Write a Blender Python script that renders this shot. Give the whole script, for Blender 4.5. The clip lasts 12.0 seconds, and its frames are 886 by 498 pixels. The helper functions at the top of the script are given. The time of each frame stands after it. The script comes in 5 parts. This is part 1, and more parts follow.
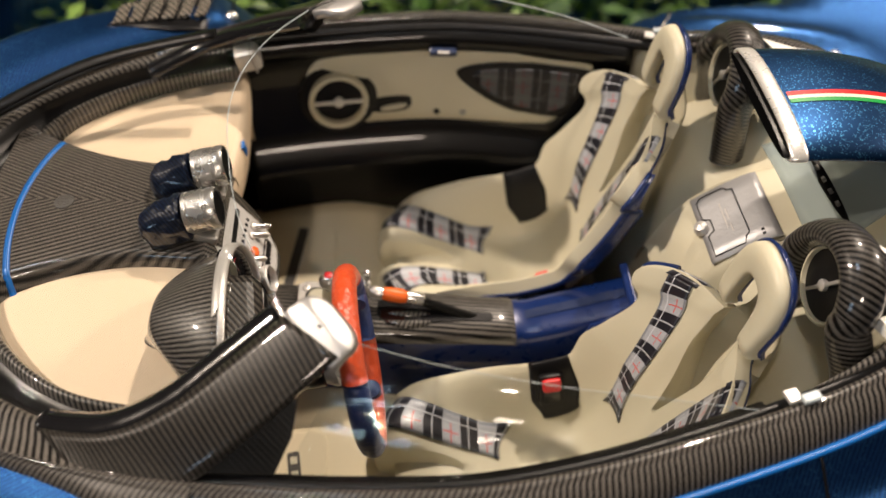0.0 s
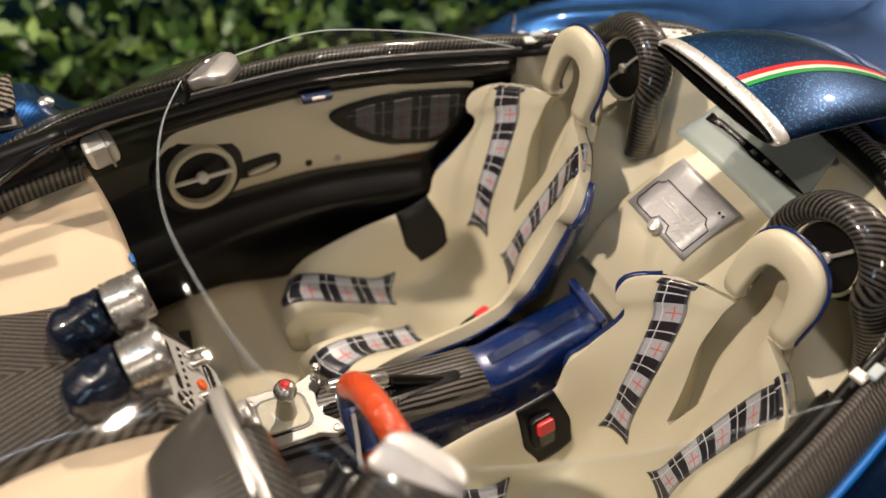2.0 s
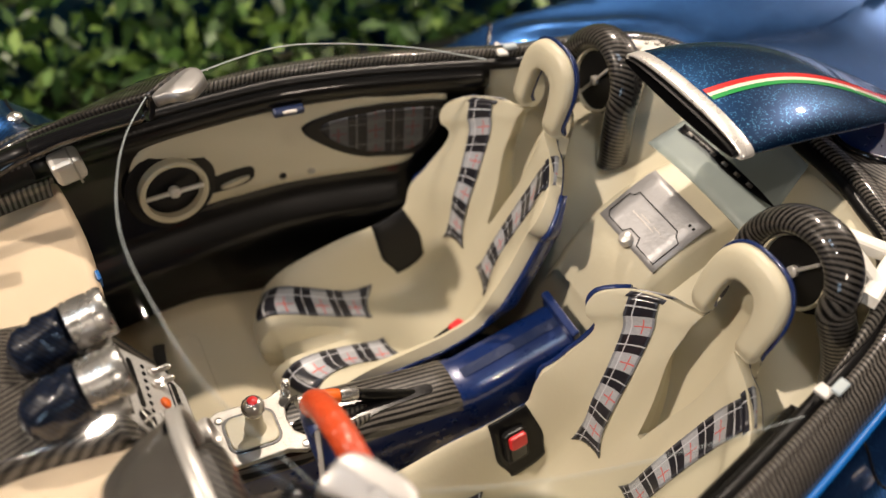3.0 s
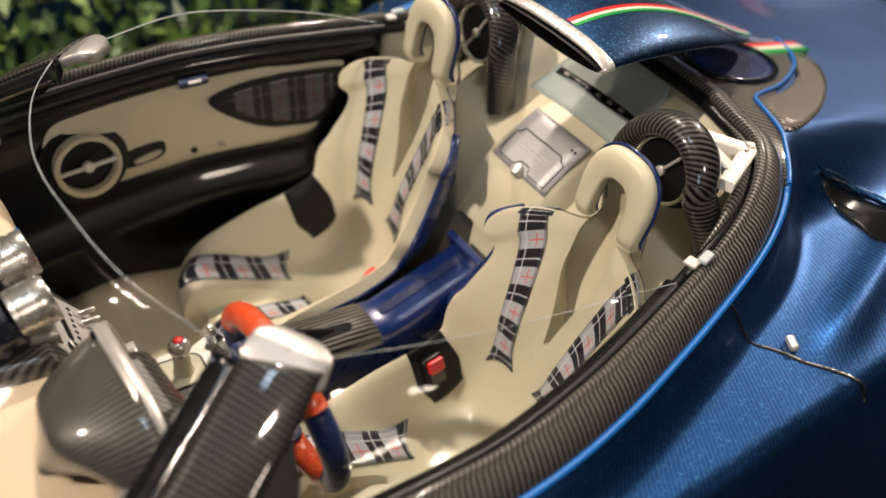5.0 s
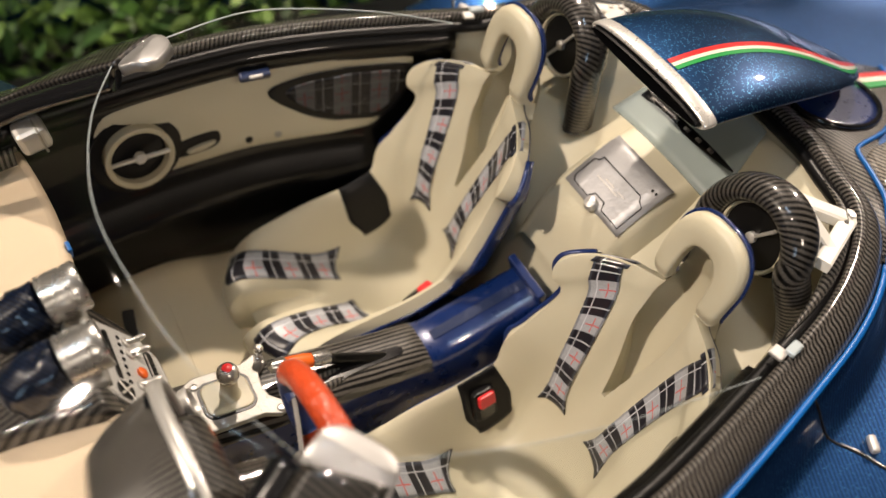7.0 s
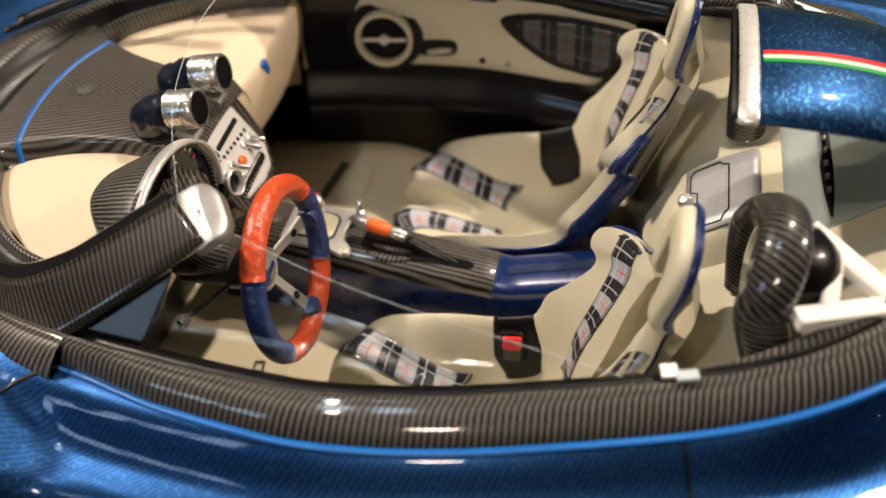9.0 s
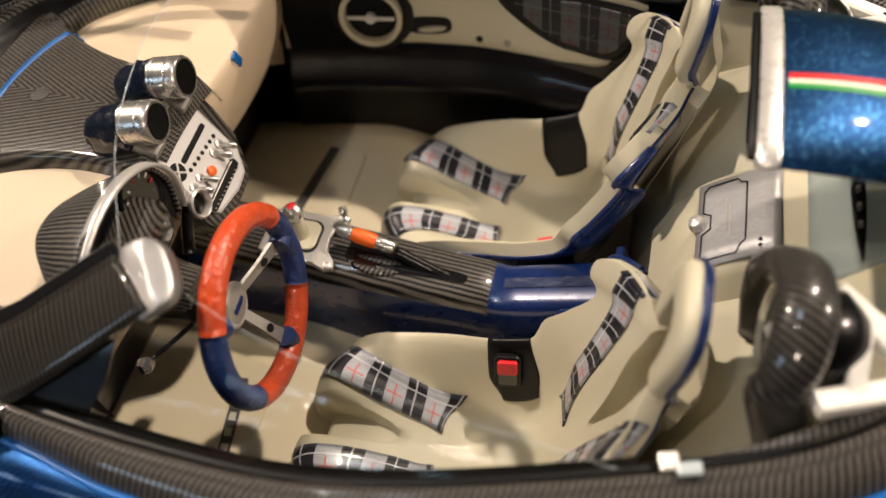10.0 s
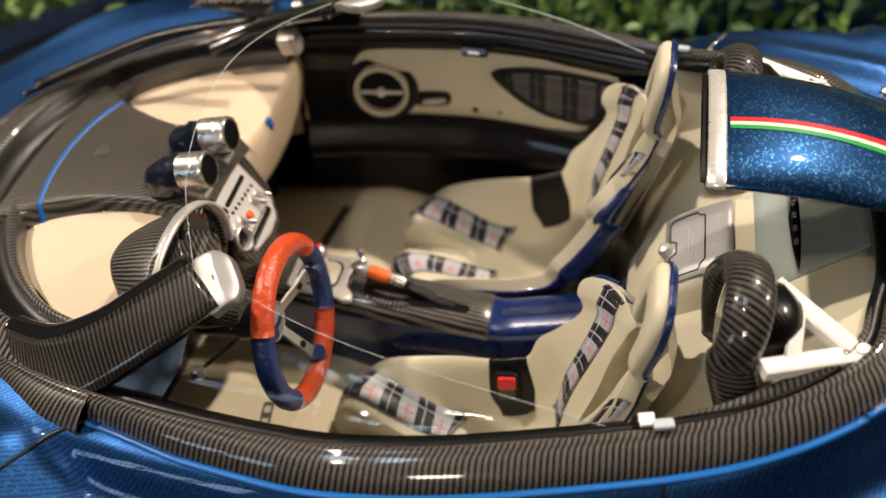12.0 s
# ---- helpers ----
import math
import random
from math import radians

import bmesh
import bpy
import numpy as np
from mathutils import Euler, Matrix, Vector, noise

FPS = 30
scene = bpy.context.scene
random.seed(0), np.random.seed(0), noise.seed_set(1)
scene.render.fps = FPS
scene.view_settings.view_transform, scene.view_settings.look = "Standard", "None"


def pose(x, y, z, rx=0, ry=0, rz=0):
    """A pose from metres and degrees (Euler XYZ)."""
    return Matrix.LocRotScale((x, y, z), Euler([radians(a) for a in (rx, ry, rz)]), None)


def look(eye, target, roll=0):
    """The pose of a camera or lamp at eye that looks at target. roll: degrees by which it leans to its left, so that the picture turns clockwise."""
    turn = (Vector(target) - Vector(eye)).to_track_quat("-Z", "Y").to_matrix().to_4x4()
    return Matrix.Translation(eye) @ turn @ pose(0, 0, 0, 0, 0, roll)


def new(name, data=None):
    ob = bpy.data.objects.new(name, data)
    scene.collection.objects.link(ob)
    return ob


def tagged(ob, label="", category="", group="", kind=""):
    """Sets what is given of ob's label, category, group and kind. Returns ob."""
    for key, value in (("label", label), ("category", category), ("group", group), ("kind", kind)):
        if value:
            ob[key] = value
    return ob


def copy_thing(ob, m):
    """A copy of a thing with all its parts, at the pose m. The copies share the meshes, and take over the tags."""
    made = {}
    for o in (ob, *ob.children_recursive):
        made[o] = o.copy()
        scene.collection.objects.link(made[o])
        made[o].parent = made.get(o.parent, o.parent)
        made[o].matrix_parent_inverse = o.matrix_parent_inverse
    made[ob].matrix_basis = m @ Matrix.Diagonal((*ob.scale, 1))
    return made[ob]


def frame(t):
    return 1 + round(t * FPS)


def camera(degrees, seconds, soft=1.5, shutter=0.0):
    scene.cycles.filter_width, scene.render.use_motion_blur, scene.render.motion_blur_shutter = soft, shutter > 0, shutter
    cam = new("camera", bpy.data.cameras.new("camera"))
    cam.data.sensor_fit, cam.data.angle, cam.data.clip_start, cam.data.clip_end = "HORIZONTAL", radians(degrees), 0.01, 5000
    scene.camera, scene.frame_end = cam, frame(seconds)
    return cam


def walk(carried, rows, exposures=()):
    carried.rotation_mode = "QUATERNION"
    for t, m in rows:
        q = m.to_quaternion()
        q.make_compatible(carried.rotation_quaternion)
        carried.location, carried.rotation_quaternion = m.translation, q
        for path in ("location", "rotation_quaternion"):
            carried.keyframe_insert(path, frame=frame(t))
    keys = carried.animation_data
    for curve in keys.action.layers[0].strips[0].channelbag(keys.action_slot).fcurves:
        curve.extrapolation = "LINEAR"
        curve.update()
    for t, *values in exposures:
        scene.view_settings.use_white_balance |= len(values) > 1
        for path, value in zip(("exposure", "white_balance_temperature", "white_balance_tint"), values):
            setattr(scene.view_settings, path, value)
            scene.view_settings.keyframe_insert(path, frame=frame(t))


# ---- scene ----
cam = camera(55.56, 12.0)
PATH = [
    (0, 0.00333, -0.15805, 0.24657, 42.926, 0.072, -3.126),
    (0.5, -0.01888, -0.16628, 0.23927, 45.630, -1.610, -9.920),
    (1, -0.03931, -0.15631, 0.23524, 47.288, -2.925, -17.841),
    (1.5, -0.05096, -0.14119, 0.23165, 45.802, -3.921, -23.274),
    (2, -0.04916, -0.11410, 0.23549, 43.851, -3.783, -26.590),
    (2.5, -0.03947, -0.11260, 0.23866, 42.925, -3.585, -26.638),
    (4.3, -0.04921, -0.14515, 0.22770, 50.110, -4.040, -29.642),
    (4.5, -0.04872, -0.14944, 0.22692, 49.908, -3.936, -30.830),
    (5, -0.05083, -0.14645, 0.22936, 47.201, -3.082, -33.869),
    (5.5, -0.04918, -0.12106, 0.23794, 41.423, -4.896, -34.255),
    (6, -0.05217, -0.11021, 0.24397, 40.329, -6.338, -33.674),
    (6.5, -0.05185, -0.10777, 0.24277, 39.845, -6.614, -33.188),
    (6.7, -0.05319, -0.10579, 0.24427, 40.069, -6.517, -32.474),
    (8.3, 0.06992, -0.17996, 0.23278, 45.453, 3.397, 3.409),
    (8.5, 0.07459, -0.17808, 0.23395, 46.058, 3.890, 8.097),
    (9, 0.06894, -0.16186, 0.23185, 43.062, 4.081, 13.229),
    (9.5, 0.07157, -0.13830, 0.23072, 39.651, 5.131, 14.052),
    (10, 0.07060, -0.12662, 0.23349, 37.341, 5.832, 13.789),
    (10.5, 0.06609, -0.11461, 0.24159, 35.189, 6.471, 12.964),
    (11, 0.06487, -0.11204, 0.24336, 34.812, 6.520, 12.829),
    (11.5, 0.06570, -0.12408, 0.24660, 37.230, 6.068, 12.691),
    (12, 0.07261, -0.16384, 0.24923, 43.904, 4.932, 12.582),
]
cam.data.dof.use_dof = True
cam.data.dof.focus_distance = 0.205
cam.data.dof.aperture_fstop = 9.5
walk(cam, [(t, pose(x, y, z, rx, ry, rz)) for t, x, y, z, rx, ry, rz in PATH],
     [(0, 0.34), (2.5, 0.27), (5, 0.36), (6.5, 0.24), (8.5, 0.40), (9, 0.40), (9.5, 0.34), (10.5, 0.15), (11, 0.15), (12, 0.32)])

# ---------------------------------------------------------------- world and lamps
world = bpy.data.worlds.new("world")
scene.world = world
world.use_nodes = True
world.node_tree.nodes["Background"].inputs[0].default_value = (0.9, 0.8, 0.65, 1)
world.node_tree.nodes["Background"].inputs[1].default_value = 0.002
K = 0.01  # the place is laid out in centimetres


def lamp(name, x, y, z, size, watts, colour=(1, 0.83, 0.68)):
    data = bpy.data.lights.new(name, "AREA")
    data.shape, data.size, data.energy, data.color = "DISK", size, watts, colour
    ob = new(name, data)
    ob.matrix_world = look((x, y, z), (0.03, 0, 0.06))
    return ob


lamp("key_lamp", 0.75, 1.2, 2.0, 0.08, 45)
lamp("front_lamp", -1.55, 0.35, 1.85, 0.09, 45)
lamp("fill_lamp", -0.5, -0.7, 2.2, 0.06, 6)
lamp("side_lamp", 0.2, -1.9, 1.35, 0.30, 8)
lamp("rear_lamp", 2.4, 0.65, 1.45, 0.10, 36)
# broad soft fill added overhead, with no fixture behind it
lamp("overhead_fill", 0.0, 0.2, 2.3, 1.6, 0.5, (1, 0.92, 0.8))
for k in range(4):
    pane_lamp = lamp("ceiling_pane_lamp", -0.56 + 0.24 * (k % 2), -0.26 + 0.24 * (k // 2), 2.32, 0.15, 0.8, (0.62, 0.8, 1))
    pane_lamp.data.shape = "SQUARE"


# ---------------------------------------------------------------- materials
def material(name, base, rough=0.5, metal=0.0, coat=0.0, spec=0.5):
    m = bpy.data.materials.new(name)
    m.use_nodes = True
    b = m.node_tree.nodes["Principled BSDF"]
    b.inputs["Base Color"].default_value = (*base, 1)
    b.inputs["Roughness"].default_value = rough
    b.inputs["Metallic"].default_value = metal
    b.inputs["Coat Weight"].default_value = coat
    b.inputs["Coat Roughness"].default_value = 0.04
    b.inputs["Specular IOR Level"].default_value = spec
    return m


class Net:
    """Short hand for building a node tree."""

    def __init__(self, m):
        self.t = m.node_tree
        self.b = self.t.nodes["Principled BSDF"]

    def add(self, kind, values=(), operation="", data_type=""):
        n = self.t.nodes.new(kind)
        if operation:
            n.operation = operation
        if data_type:
            n.data_type = data_type
        for k, v in dict(values).items():
            if isinstance(v, bpy.types.NodeSocket):
                self.t.links.new(v, n.inputs[k])
            else:
                n.inputs[k].default_value = v
        return n

    def math(self, op, a, b=0.0):
        return self.add("ShaderNodeMath", {0: a, 1: b}, operation=op).outputs[0]

    def coord(self, which="Object"):
        return self.add("ShaderNodeTexCoord").outputs[which]

    def noise(self, vec, scale, detail=3.0):
        return self.add("ShaderNodeTexNoise", {"Vector": vec, "Scale": scale, "Detail": detail}).outputs["Fac"]

    def ramp(self, fac, stops):
        n = self.add("ShaderNodeValToRGB", {"Fac": fac})
        while len(n.color_ramp.elements) < len(stops):
            n.color_ramp.elements.new(0.5)
        for e, (p, c) in zip(n.color_ramp.elements, stops):
            e.position, e.color = p, (*c, 1)
        return n.outputs[0]

    def mix(self, fac, a, b):
        n = self.add("ShaderNodeMix", data_type="RGBA")
        for sock, v in ((n.inputs["Factor"], fac), (n.inputs["A"], a), (n.inputs["B"], b)):
            if isinstance(v, bpy.types.NodeSocket):
                self.t.links.new(v, sock)
            elif isinstance(v, tuple):
                sock.default_value = (*v, 1)
            else:
                sock.default_value = v
        return n.outputs["Result"]

    def bump(self, height, dist, strength=1.0):
        n = self.add("ShaderNodeBump", {"Height": height, "Distance": dist, "Strength": strength})
        self.to("Normal", n.outputs[0])

    def to(self, name, sock):
        self.t.links.new(sock, self.b.inputs[name])


def cream_material(name, base, rough):
    m = material(name, base, rough)
    n = Net(m)
    c = n.coord()
    big = n.noise(c, 18, 3)
    fine = n.noise(c, 900, 2)
    dark = tuple(v * 0.86 for v in base)
    n.to("Base Color", n.mix(big, dark, base))
    n.to("Roughness", n.math("ADD", n.math("MULTIPLY", fine, 0.2), rough - 0.1))
    n.bump(fine, 0.00012, 0.35)
    return m


def carbon_material(name, uv=True, light=(0.08, 0.07, 0.058), dark=(0.007, 0.0065, 0.0065), period=0.0014, lean=0.3, weft=0.22):
    """Twill stripes under clear coat: on the surface's own length and breadth, or straight through the thing."""
    m = material(name, dark, 0.35, 0.0, 1.0, 0.2)
    n = Net(m)
    c = n.coord("UV" if uv else "Object")
    s = n.add("ShaderNodeSeparateXYZ", {0: c})
    if uv:
        along = n.math("ADD", s.outputs[0], n.math("MULTIPLY", s.outputs[1], lean))
        across = s.outputs[1]
    else:
        along = n.math("ADD", s.outputs[0], n.math("ADD", n.math("MULTIPLY", s.outputs[1], 0.75), n.math("MULTIPLY", s.outputs[2], 0.45)))
        across = n.math("SUBTRACT", s.outputs[1], s.outputs[2])
    wave = n.math("SINE", n.math("MULTIPLY", along, 2 * math.pi / period))
    cross = n.math("SINE", n.math("MULTIPLY", n.math("ADD", across, n.math("MULTIPLY", along, 0.4)), 2 * math.pi / (period * 0.5)))
    both = n.math("ADD", wave, n.math("MULTIPLY", cross, weft))
    wear = n.noise(n.coord(), 60, 2)
    fac = n.math("ADD", n.math("MULTIPLY", both, 0.5), 0.5)
    col = n.ramp(fac, [(0.34, dark), (0.66, light)])
    col = n.mix(n.math("MULTIPLY", wear, 0.25), col, dark)
    # glints of the weave, painted as lighter specks into the base colour
    cell = n.add("ShaderNodeTexVoronoi", {"Vector": n.coord(), "Scale": 4.5 / period}).outputs["Color"]
    glint = n.math("MULTIPLY", n.math("GREATER_THAN", n.add("ShaderNodeSeparateColor", {0: cell}).outputs[0], 0.86), fac)
    n.to("Base Color", n.mix(n.math("MULTIPLY", glint, 0.3), col, tuple(min(1, 1.8 * x) for x in light)))
    n.to("Roughness", n.math("ADD", 0.25, n.math("MULTIPLY", wear, 0.2)))
    n.bump(fac, 0.00008, 0.3)
    return m


def paint_material(name, base, flake, stripes=False):
    m = material(name, base, 0.38, 0.9, 1.0)
    n = Net(m)
    c = n.coord()
    v = n.add("ShaderNodeTexVoronoi", {"Vector": c, "Scale": 4200}).outputs["Color"]
    g = n.add("ShaderNodeSeparateColor", {0: v}).outputs[0]
    spark = n.math("MULTIPLY", n.math("GREATER_THAN", g, 0.93), 0.7 if stripes else 0.9)
    col = n.mix(n.math("MULTIPLY", spark, 0.6), base, flake)
    if stripes:
        s = n.add("ShaderNodeSeparateXYZ", {0: n.coord("UV")})
        w = n.math("SINE", n.math("MULTIPLY", n.math("ADD", s.outputs[0], n.math("MULTIPLY", s.outputs[1], 0.9)), 2 * math.pi / 0.0013))
        col = n.mix(n.math("MULTIPLY", n.math("ADD", w, 1.0), 0.42), col, tuple(x * 2.4 for x in base))
    n.to("Base Color", col)
    nz = n.noise(c, 40, 2)
    n.to("Roughness", n.math("ADD", 0.33, n.math("MULTIPLY", nz, 0.15)))
    return m


def plaid_material(name):
    """Tartan ribbon: UV x runs along it in repeats, y across from 0 to 1."""
    m = material(name, (0.5, 0.52, 0.56), 0.35, 0.0, 0.35)
    n = Net(m)
    s = n.add("ShaderNodeSeparateXYZ", {0: n.coord("UV")})
    u = n.math("FRACT", s.outputs[0])
    v = s.outputs[1]

    def band(x, lo, hi):
        return n.math("MULTIPLY", n.math("GREATER_THAN", x, lo), n.math("LESS_THAN", x, hi))

    weave = n.noise(n.coord(), 1400, 2)
    col = n.mix(weave, (0.30, 0.32, 0.36), (0.48, 0.49, 0.52))
    thread = n.noise(n.coord(), 3500, 1)
    col = n.mix(band(u, 0.0, 0.5), col, (0.012, 0.012, 0.018))
    col = n.mix(n.math("MULTIPLY", n.math("MAXIMUM", band(v, 0.0, 0.08), band(v, 0.92, 1.0)), 0.45), col, (0.08, 0.09, 0.12))
    lines = n.math("MAXIMUM", band(u, 0.205, 0.24), band(v, 0.71, 0.75))
    col = n.mix(n.math("MULTIPLY", lines, n.math("ADD", 0.55, n.math("MULTIPLY", thread, 0.5))), col, (0.62, 0.64, 0.68))
    red = n.math("MAXIMUM", n.math("MULTIPLY", band(u, 0.715, 0.75), band(v, 0.06, 0.66)), n.math("MULTIPLY", band(v, 0.345, 0.39), band(u, 0.53, 0.94)))
    col = n.mix(n.math("MULTIPLY", red, 0.85), col, (0.62, 0.07, 0.05))
    n.to("Base Color", col)
    n.bump(weave, 0.0001, 0.3)
    return m


def plain(name, base, rough, metal=0.0, coat=0.0, grain=300, depth=0.00006):
    """A plain finish with a little unevenness in tone, gloss and relief."""
    m = material(name, base, rough, metal, coat)
    n = Net(m)
    c = n.coord()
    big, fine = n.noise(c, 45, 3), n.noise(c, grain, 3)
    n.to("Base Color", n.mix(big, tuple(v * 0.8 for v in base), tuple(min(1, v * 1.1) for v in base)))
    n.to("Roughness", n.math("ADD", max(0.02, rough - 0.06), n.math("MULTIPLY", fine, 0.14)))
    n.bump(fine, depth, 0.4)
    return m


CREAM = cream_material("cream_leather", (0.61, 0.567, 0.42), 0.46)
CREAM_DASH = cream_material("cream_dash_leather", (0.65, 0.52, 0.37), 0.55)
CREAM_FLOOR = cream_material("cream_carpet", (0.76, 0.67, 0.47), 0.7)
CARBON = carbon_material("carbon_twill", light=(0.125, 0.115, 0.102))
CARBON_BODY = carbon_material("carbon_twill_block", uv=False)
CARBON_BLACK = carbon_material("black_carbon", uv=False, light=(0.0022, 0.0021, 0.002), dark=(0.0008, 0.0008, 0.0008))
CARBON_BLACK.node_tree.nodes["Principled BSDF"].inputs["Coat Weight"].default_value = 0.015
CARBON_BLACK.node_tree.nodes["Principled BSDF"].inputs["Specular IOR Level"].default_value = 0.07
PAINT = paint_material("blue_flake_paint", (0.004, 0.028, 0.088), (0.10, 0.36, 0.64))
PAINT_WEAVE = paint_material("blue_tinted_carbon", (0.006, 0.030, 0.096), (0.09, 0.33, 0.64), stripes=True)
BLUE_SHELL = plain("blue_gelcoat", (0.005, 0.021, 0.112), 0.28, 0.1, 0.6)
BLUE_LINE = plain("bright_blue_line", (0.003, 0.11, 0.40), 0.35)
BLUE_LEATHER = plain("navy_leather", (0.010, 0.022, 0.075), 0.38, 0.0, 0.3, 260, 0.0012)
SLEEVE = carbon_material("dark_blue_carbon_sleeve", uv=False, light=(0.006, 0.013, 0.034), dark=(0.002, 0.003, 0.008), period=0.0012)
NAVY = plain("navy_wheel_leather", (0.010, 0.028, 0.12), 0.42, 0.0, 0.2, 420, 0.0016)
ORANGE_LEATHER = plain("orange_leather", (0.58, 0.07, 0.018), 0.34, 0.0, 0.35, 420, 0.0022)
BLACK = plain("satin_black", (0.0035, 0.0035, 0.004), 0.36)
BLACK_GLOSS = plain("gloss_black", (0.008, 0.008, 0.009), 0.12, 0.0, 0.6)
SILVER = plain("brushed_aluminium", (0.62, 0.60, 0.57), 0.36, 0.55, 0.0, 500)
SILVER_MATT = plain("bead_blasted_aluminium", (0.40, 0.385, 0.36), 0.45, 0.6, 0.0, 1500, 0.0004)
CAP = plain("brushed_bright_alloy", (0.86, 0.84, 0.80), 0.27, 0.6)
CAP_SATIN = plain("satin_cap_alloy", (0.42, 0.415, 0.41), 0.42, 0.8)
PANEL_ALLOY = plain("fine_ground_panel_alloy", (0.66, 0.65, 0.64), 0.42, 0.45, 0.0, 900)
CHROME = plain("polished_alloy", (0.66, 0.645, 0.62), 0.27, 0.9)
WHITE = plain("white_enamel", (0.78, 0.76, 0.70), 0.4)
RED = plain("red_plastic", (0.62, 0.02, 0.025), 0.35, 0.0, 0.3)
TAIL_RED = plain("tail_lamp_red", (0.30, 0.008, 0.014), 0.2, 0.0, 0.6)
ORANGE = plain("orange_plastic", (0.80, 0.13, 0.01), 0.4)
STRIPE_RED = plain("stripe_red", (0.66, 0.02, 0.02), 0.3, 0.0, 0.8)
STRIPE_WHITE = plain("stripe_white", (0.78, 0.75, 0.62), 0.3, 0.0, 0.8)
STRIPE_GREEN = plain("stripe_green", (0.01, 0.30, 0.06), 0.3, 0.0, 0.8)
GRIT = plain("dark_mesh", (0.06, 0.055, 0.05), 0.6, 0.2, 0.0, 2500, 0.0003)
CARBON_BLACK.node_tree.nodes["Principled BSDF"].inputs["Coat Weight"].default_value = 0.35
CARBON_BLACK.node_tree.nodes["Principled BSDF"].inputs["Specular IOR Level"].default_value = 0.2
BLACK.node_tree.nodes["Principled BSDF"].inputs["Specular IOR Level"].default_value = 0.3
CARBON_DARK = carbon_material("dark_carbon_twill", light=(0.045, 0.04, 0.034), dark=(0.003, 0.003, 0.003), period=0.0013)
CARBON_RIM = carbon_material("rim_carbon_twill", light=(0.115, 0.105, 0.094), dark=(0.0028, 0.0028, 0.0028), period=0.0013, lean=0.35)
CARBON_HOOP = carbon_material("hoop_carbon_twill", light=(0.075, 0.069, 0.062), dark=(0.002, 0.002, 0.002), period=0.0013, lean=0.35)
CARBON_FINE = carbon_material("fine_carbon_twill", light=(0.13, 0.115, 0.10), dark=(0.006, 0.0055, 0.005), period=0.0012, weft=0.85)
CARBON_MESH = carbon_material("grey_carbon_mesh", uv=False, light=(0.24, 0.215, 0.18), dark=(0.012, 0.011, 0.01), period=0.0022)
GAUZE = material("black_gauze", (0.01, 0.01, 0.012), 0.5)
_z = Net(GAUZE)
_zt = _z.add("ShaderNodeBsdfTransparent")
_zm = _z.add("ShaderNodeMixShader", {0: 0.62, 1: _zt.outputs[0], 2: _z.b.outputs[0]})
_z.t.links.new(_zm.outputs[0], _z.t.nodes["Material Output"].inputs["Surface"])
PLAQUE = plain("bright_plaque_alloy", (0.42, 0.42, 0.43), 0.46, 0.5, 0.0, 700, 0.0003)
PLAID = plaid_material("tartan")
GLASS = material("clear_plexiglass", (1, 1, 1), 0.02)
_g = Net(GLASS)
_gloss = _g.add("ShaderNodeBsdfGlossy", {"Roughness": 0.03})
_clear = _g.add("ShaderNodeBsdfTransparent", {"Color": (0.97, 0.98, 0.98, 1)})
_mix = _g.add("ShaderNodeMixShader", {0: 0.03, 1: _clear.outputs[0], 2: _gloss.outputs[0]})
_g.t.links.new(_mix.outputs[0], _g.t.nodes["Material Output"].inputs["Surface"])
GLASS_EDGE = material("plexiglass_edge", (0.42, 0.48, 0.50), 0.3, 0.0, 0.5)
FROST = plain("grey_tinted_plexiglass", (0.36, 0.42, 0.43), 0.3, 0.0, 0.5)
_f = Net(FROST)
_tint = _f.add("ShaderNodeBsdfTransparent", {"Color": (0.72, 0.78, 0.79, 1)})
_fm = _f.add("ShaderNodeMixShader", {0: 0.5, 1: _tint.outputs[0], 2: _f.b.outputs[0]})
_f.t.links.new(_fm.outputs[0], _f.t.nodes["Material Output"].inputs["Surface"])


# ---------------------------------------------------------------- mesh helpers (centimetres)
def mesh_object(name, verts, faces, mats, parent=None, uvs=None, smooth=True, slots=None):
    me = bpy.data.meshes.new(name)
    me.from_pydata([(x * K, y * K, z * K) for x, y, z in verts], [], faces)
    for m in mats if isinstance(mats, (list, tuple)) else [mats]:
        me.materials.append(m)
    if uvs is not None:
        layer = me.uv_layers.new(name="UVMap")
        for loop in me.loops:
            layer.data[loop.index].uv = uvs[loop.vertex_index]
    for i, p in enumerate(me.polygons):
        p.use_smooth = smooth
        if slots is not None:
            p.material_index = slots[i]
    ob = new(name, me)
    if parent is not None:
        ob.parent = parent
    return ob


def thing(name, label, category, kind="", group=""):
    ob = new(name)
    ob.empty_display_size = 0.01
    return tagged(ob, label, category, group, kind)


def part(name, bm, mat, parent, label="", smooth=False):
    me = bpy.data.meshes.new(name)
    bm.to_mesh(me)
    bm.free()
    for m in mat if isinstance(mat, (list, tuple)) else [mat]:
        me.materials.append(m)
    for p in me.polygons:
        p.use_smooth = smooth
    ob = new(name, me)
    if parent is not None:
        ob.parent = parent
    return tagged(ob, label)


def note(ob, label):
    return tagged(ob, label)


def grid(f, us, vs, close_u=False, close_v=False, skip=None):
    verts = [tuple(f(u, v)) for u in us for v in vs]
    nu, nv = len(us), len(vs)
    faces = []
    for i in range(nu if close_u else nu - 1):
        for j in range(nv if close_v else nv - 1):
            if skip and skip(i, j):
                continue
            a, b = (i + 1) % nu, (j + 1) % nv
            faces.append((i * nv + j, a * nv + j, a * nv + b, i * nv + b))
    return verts, faces


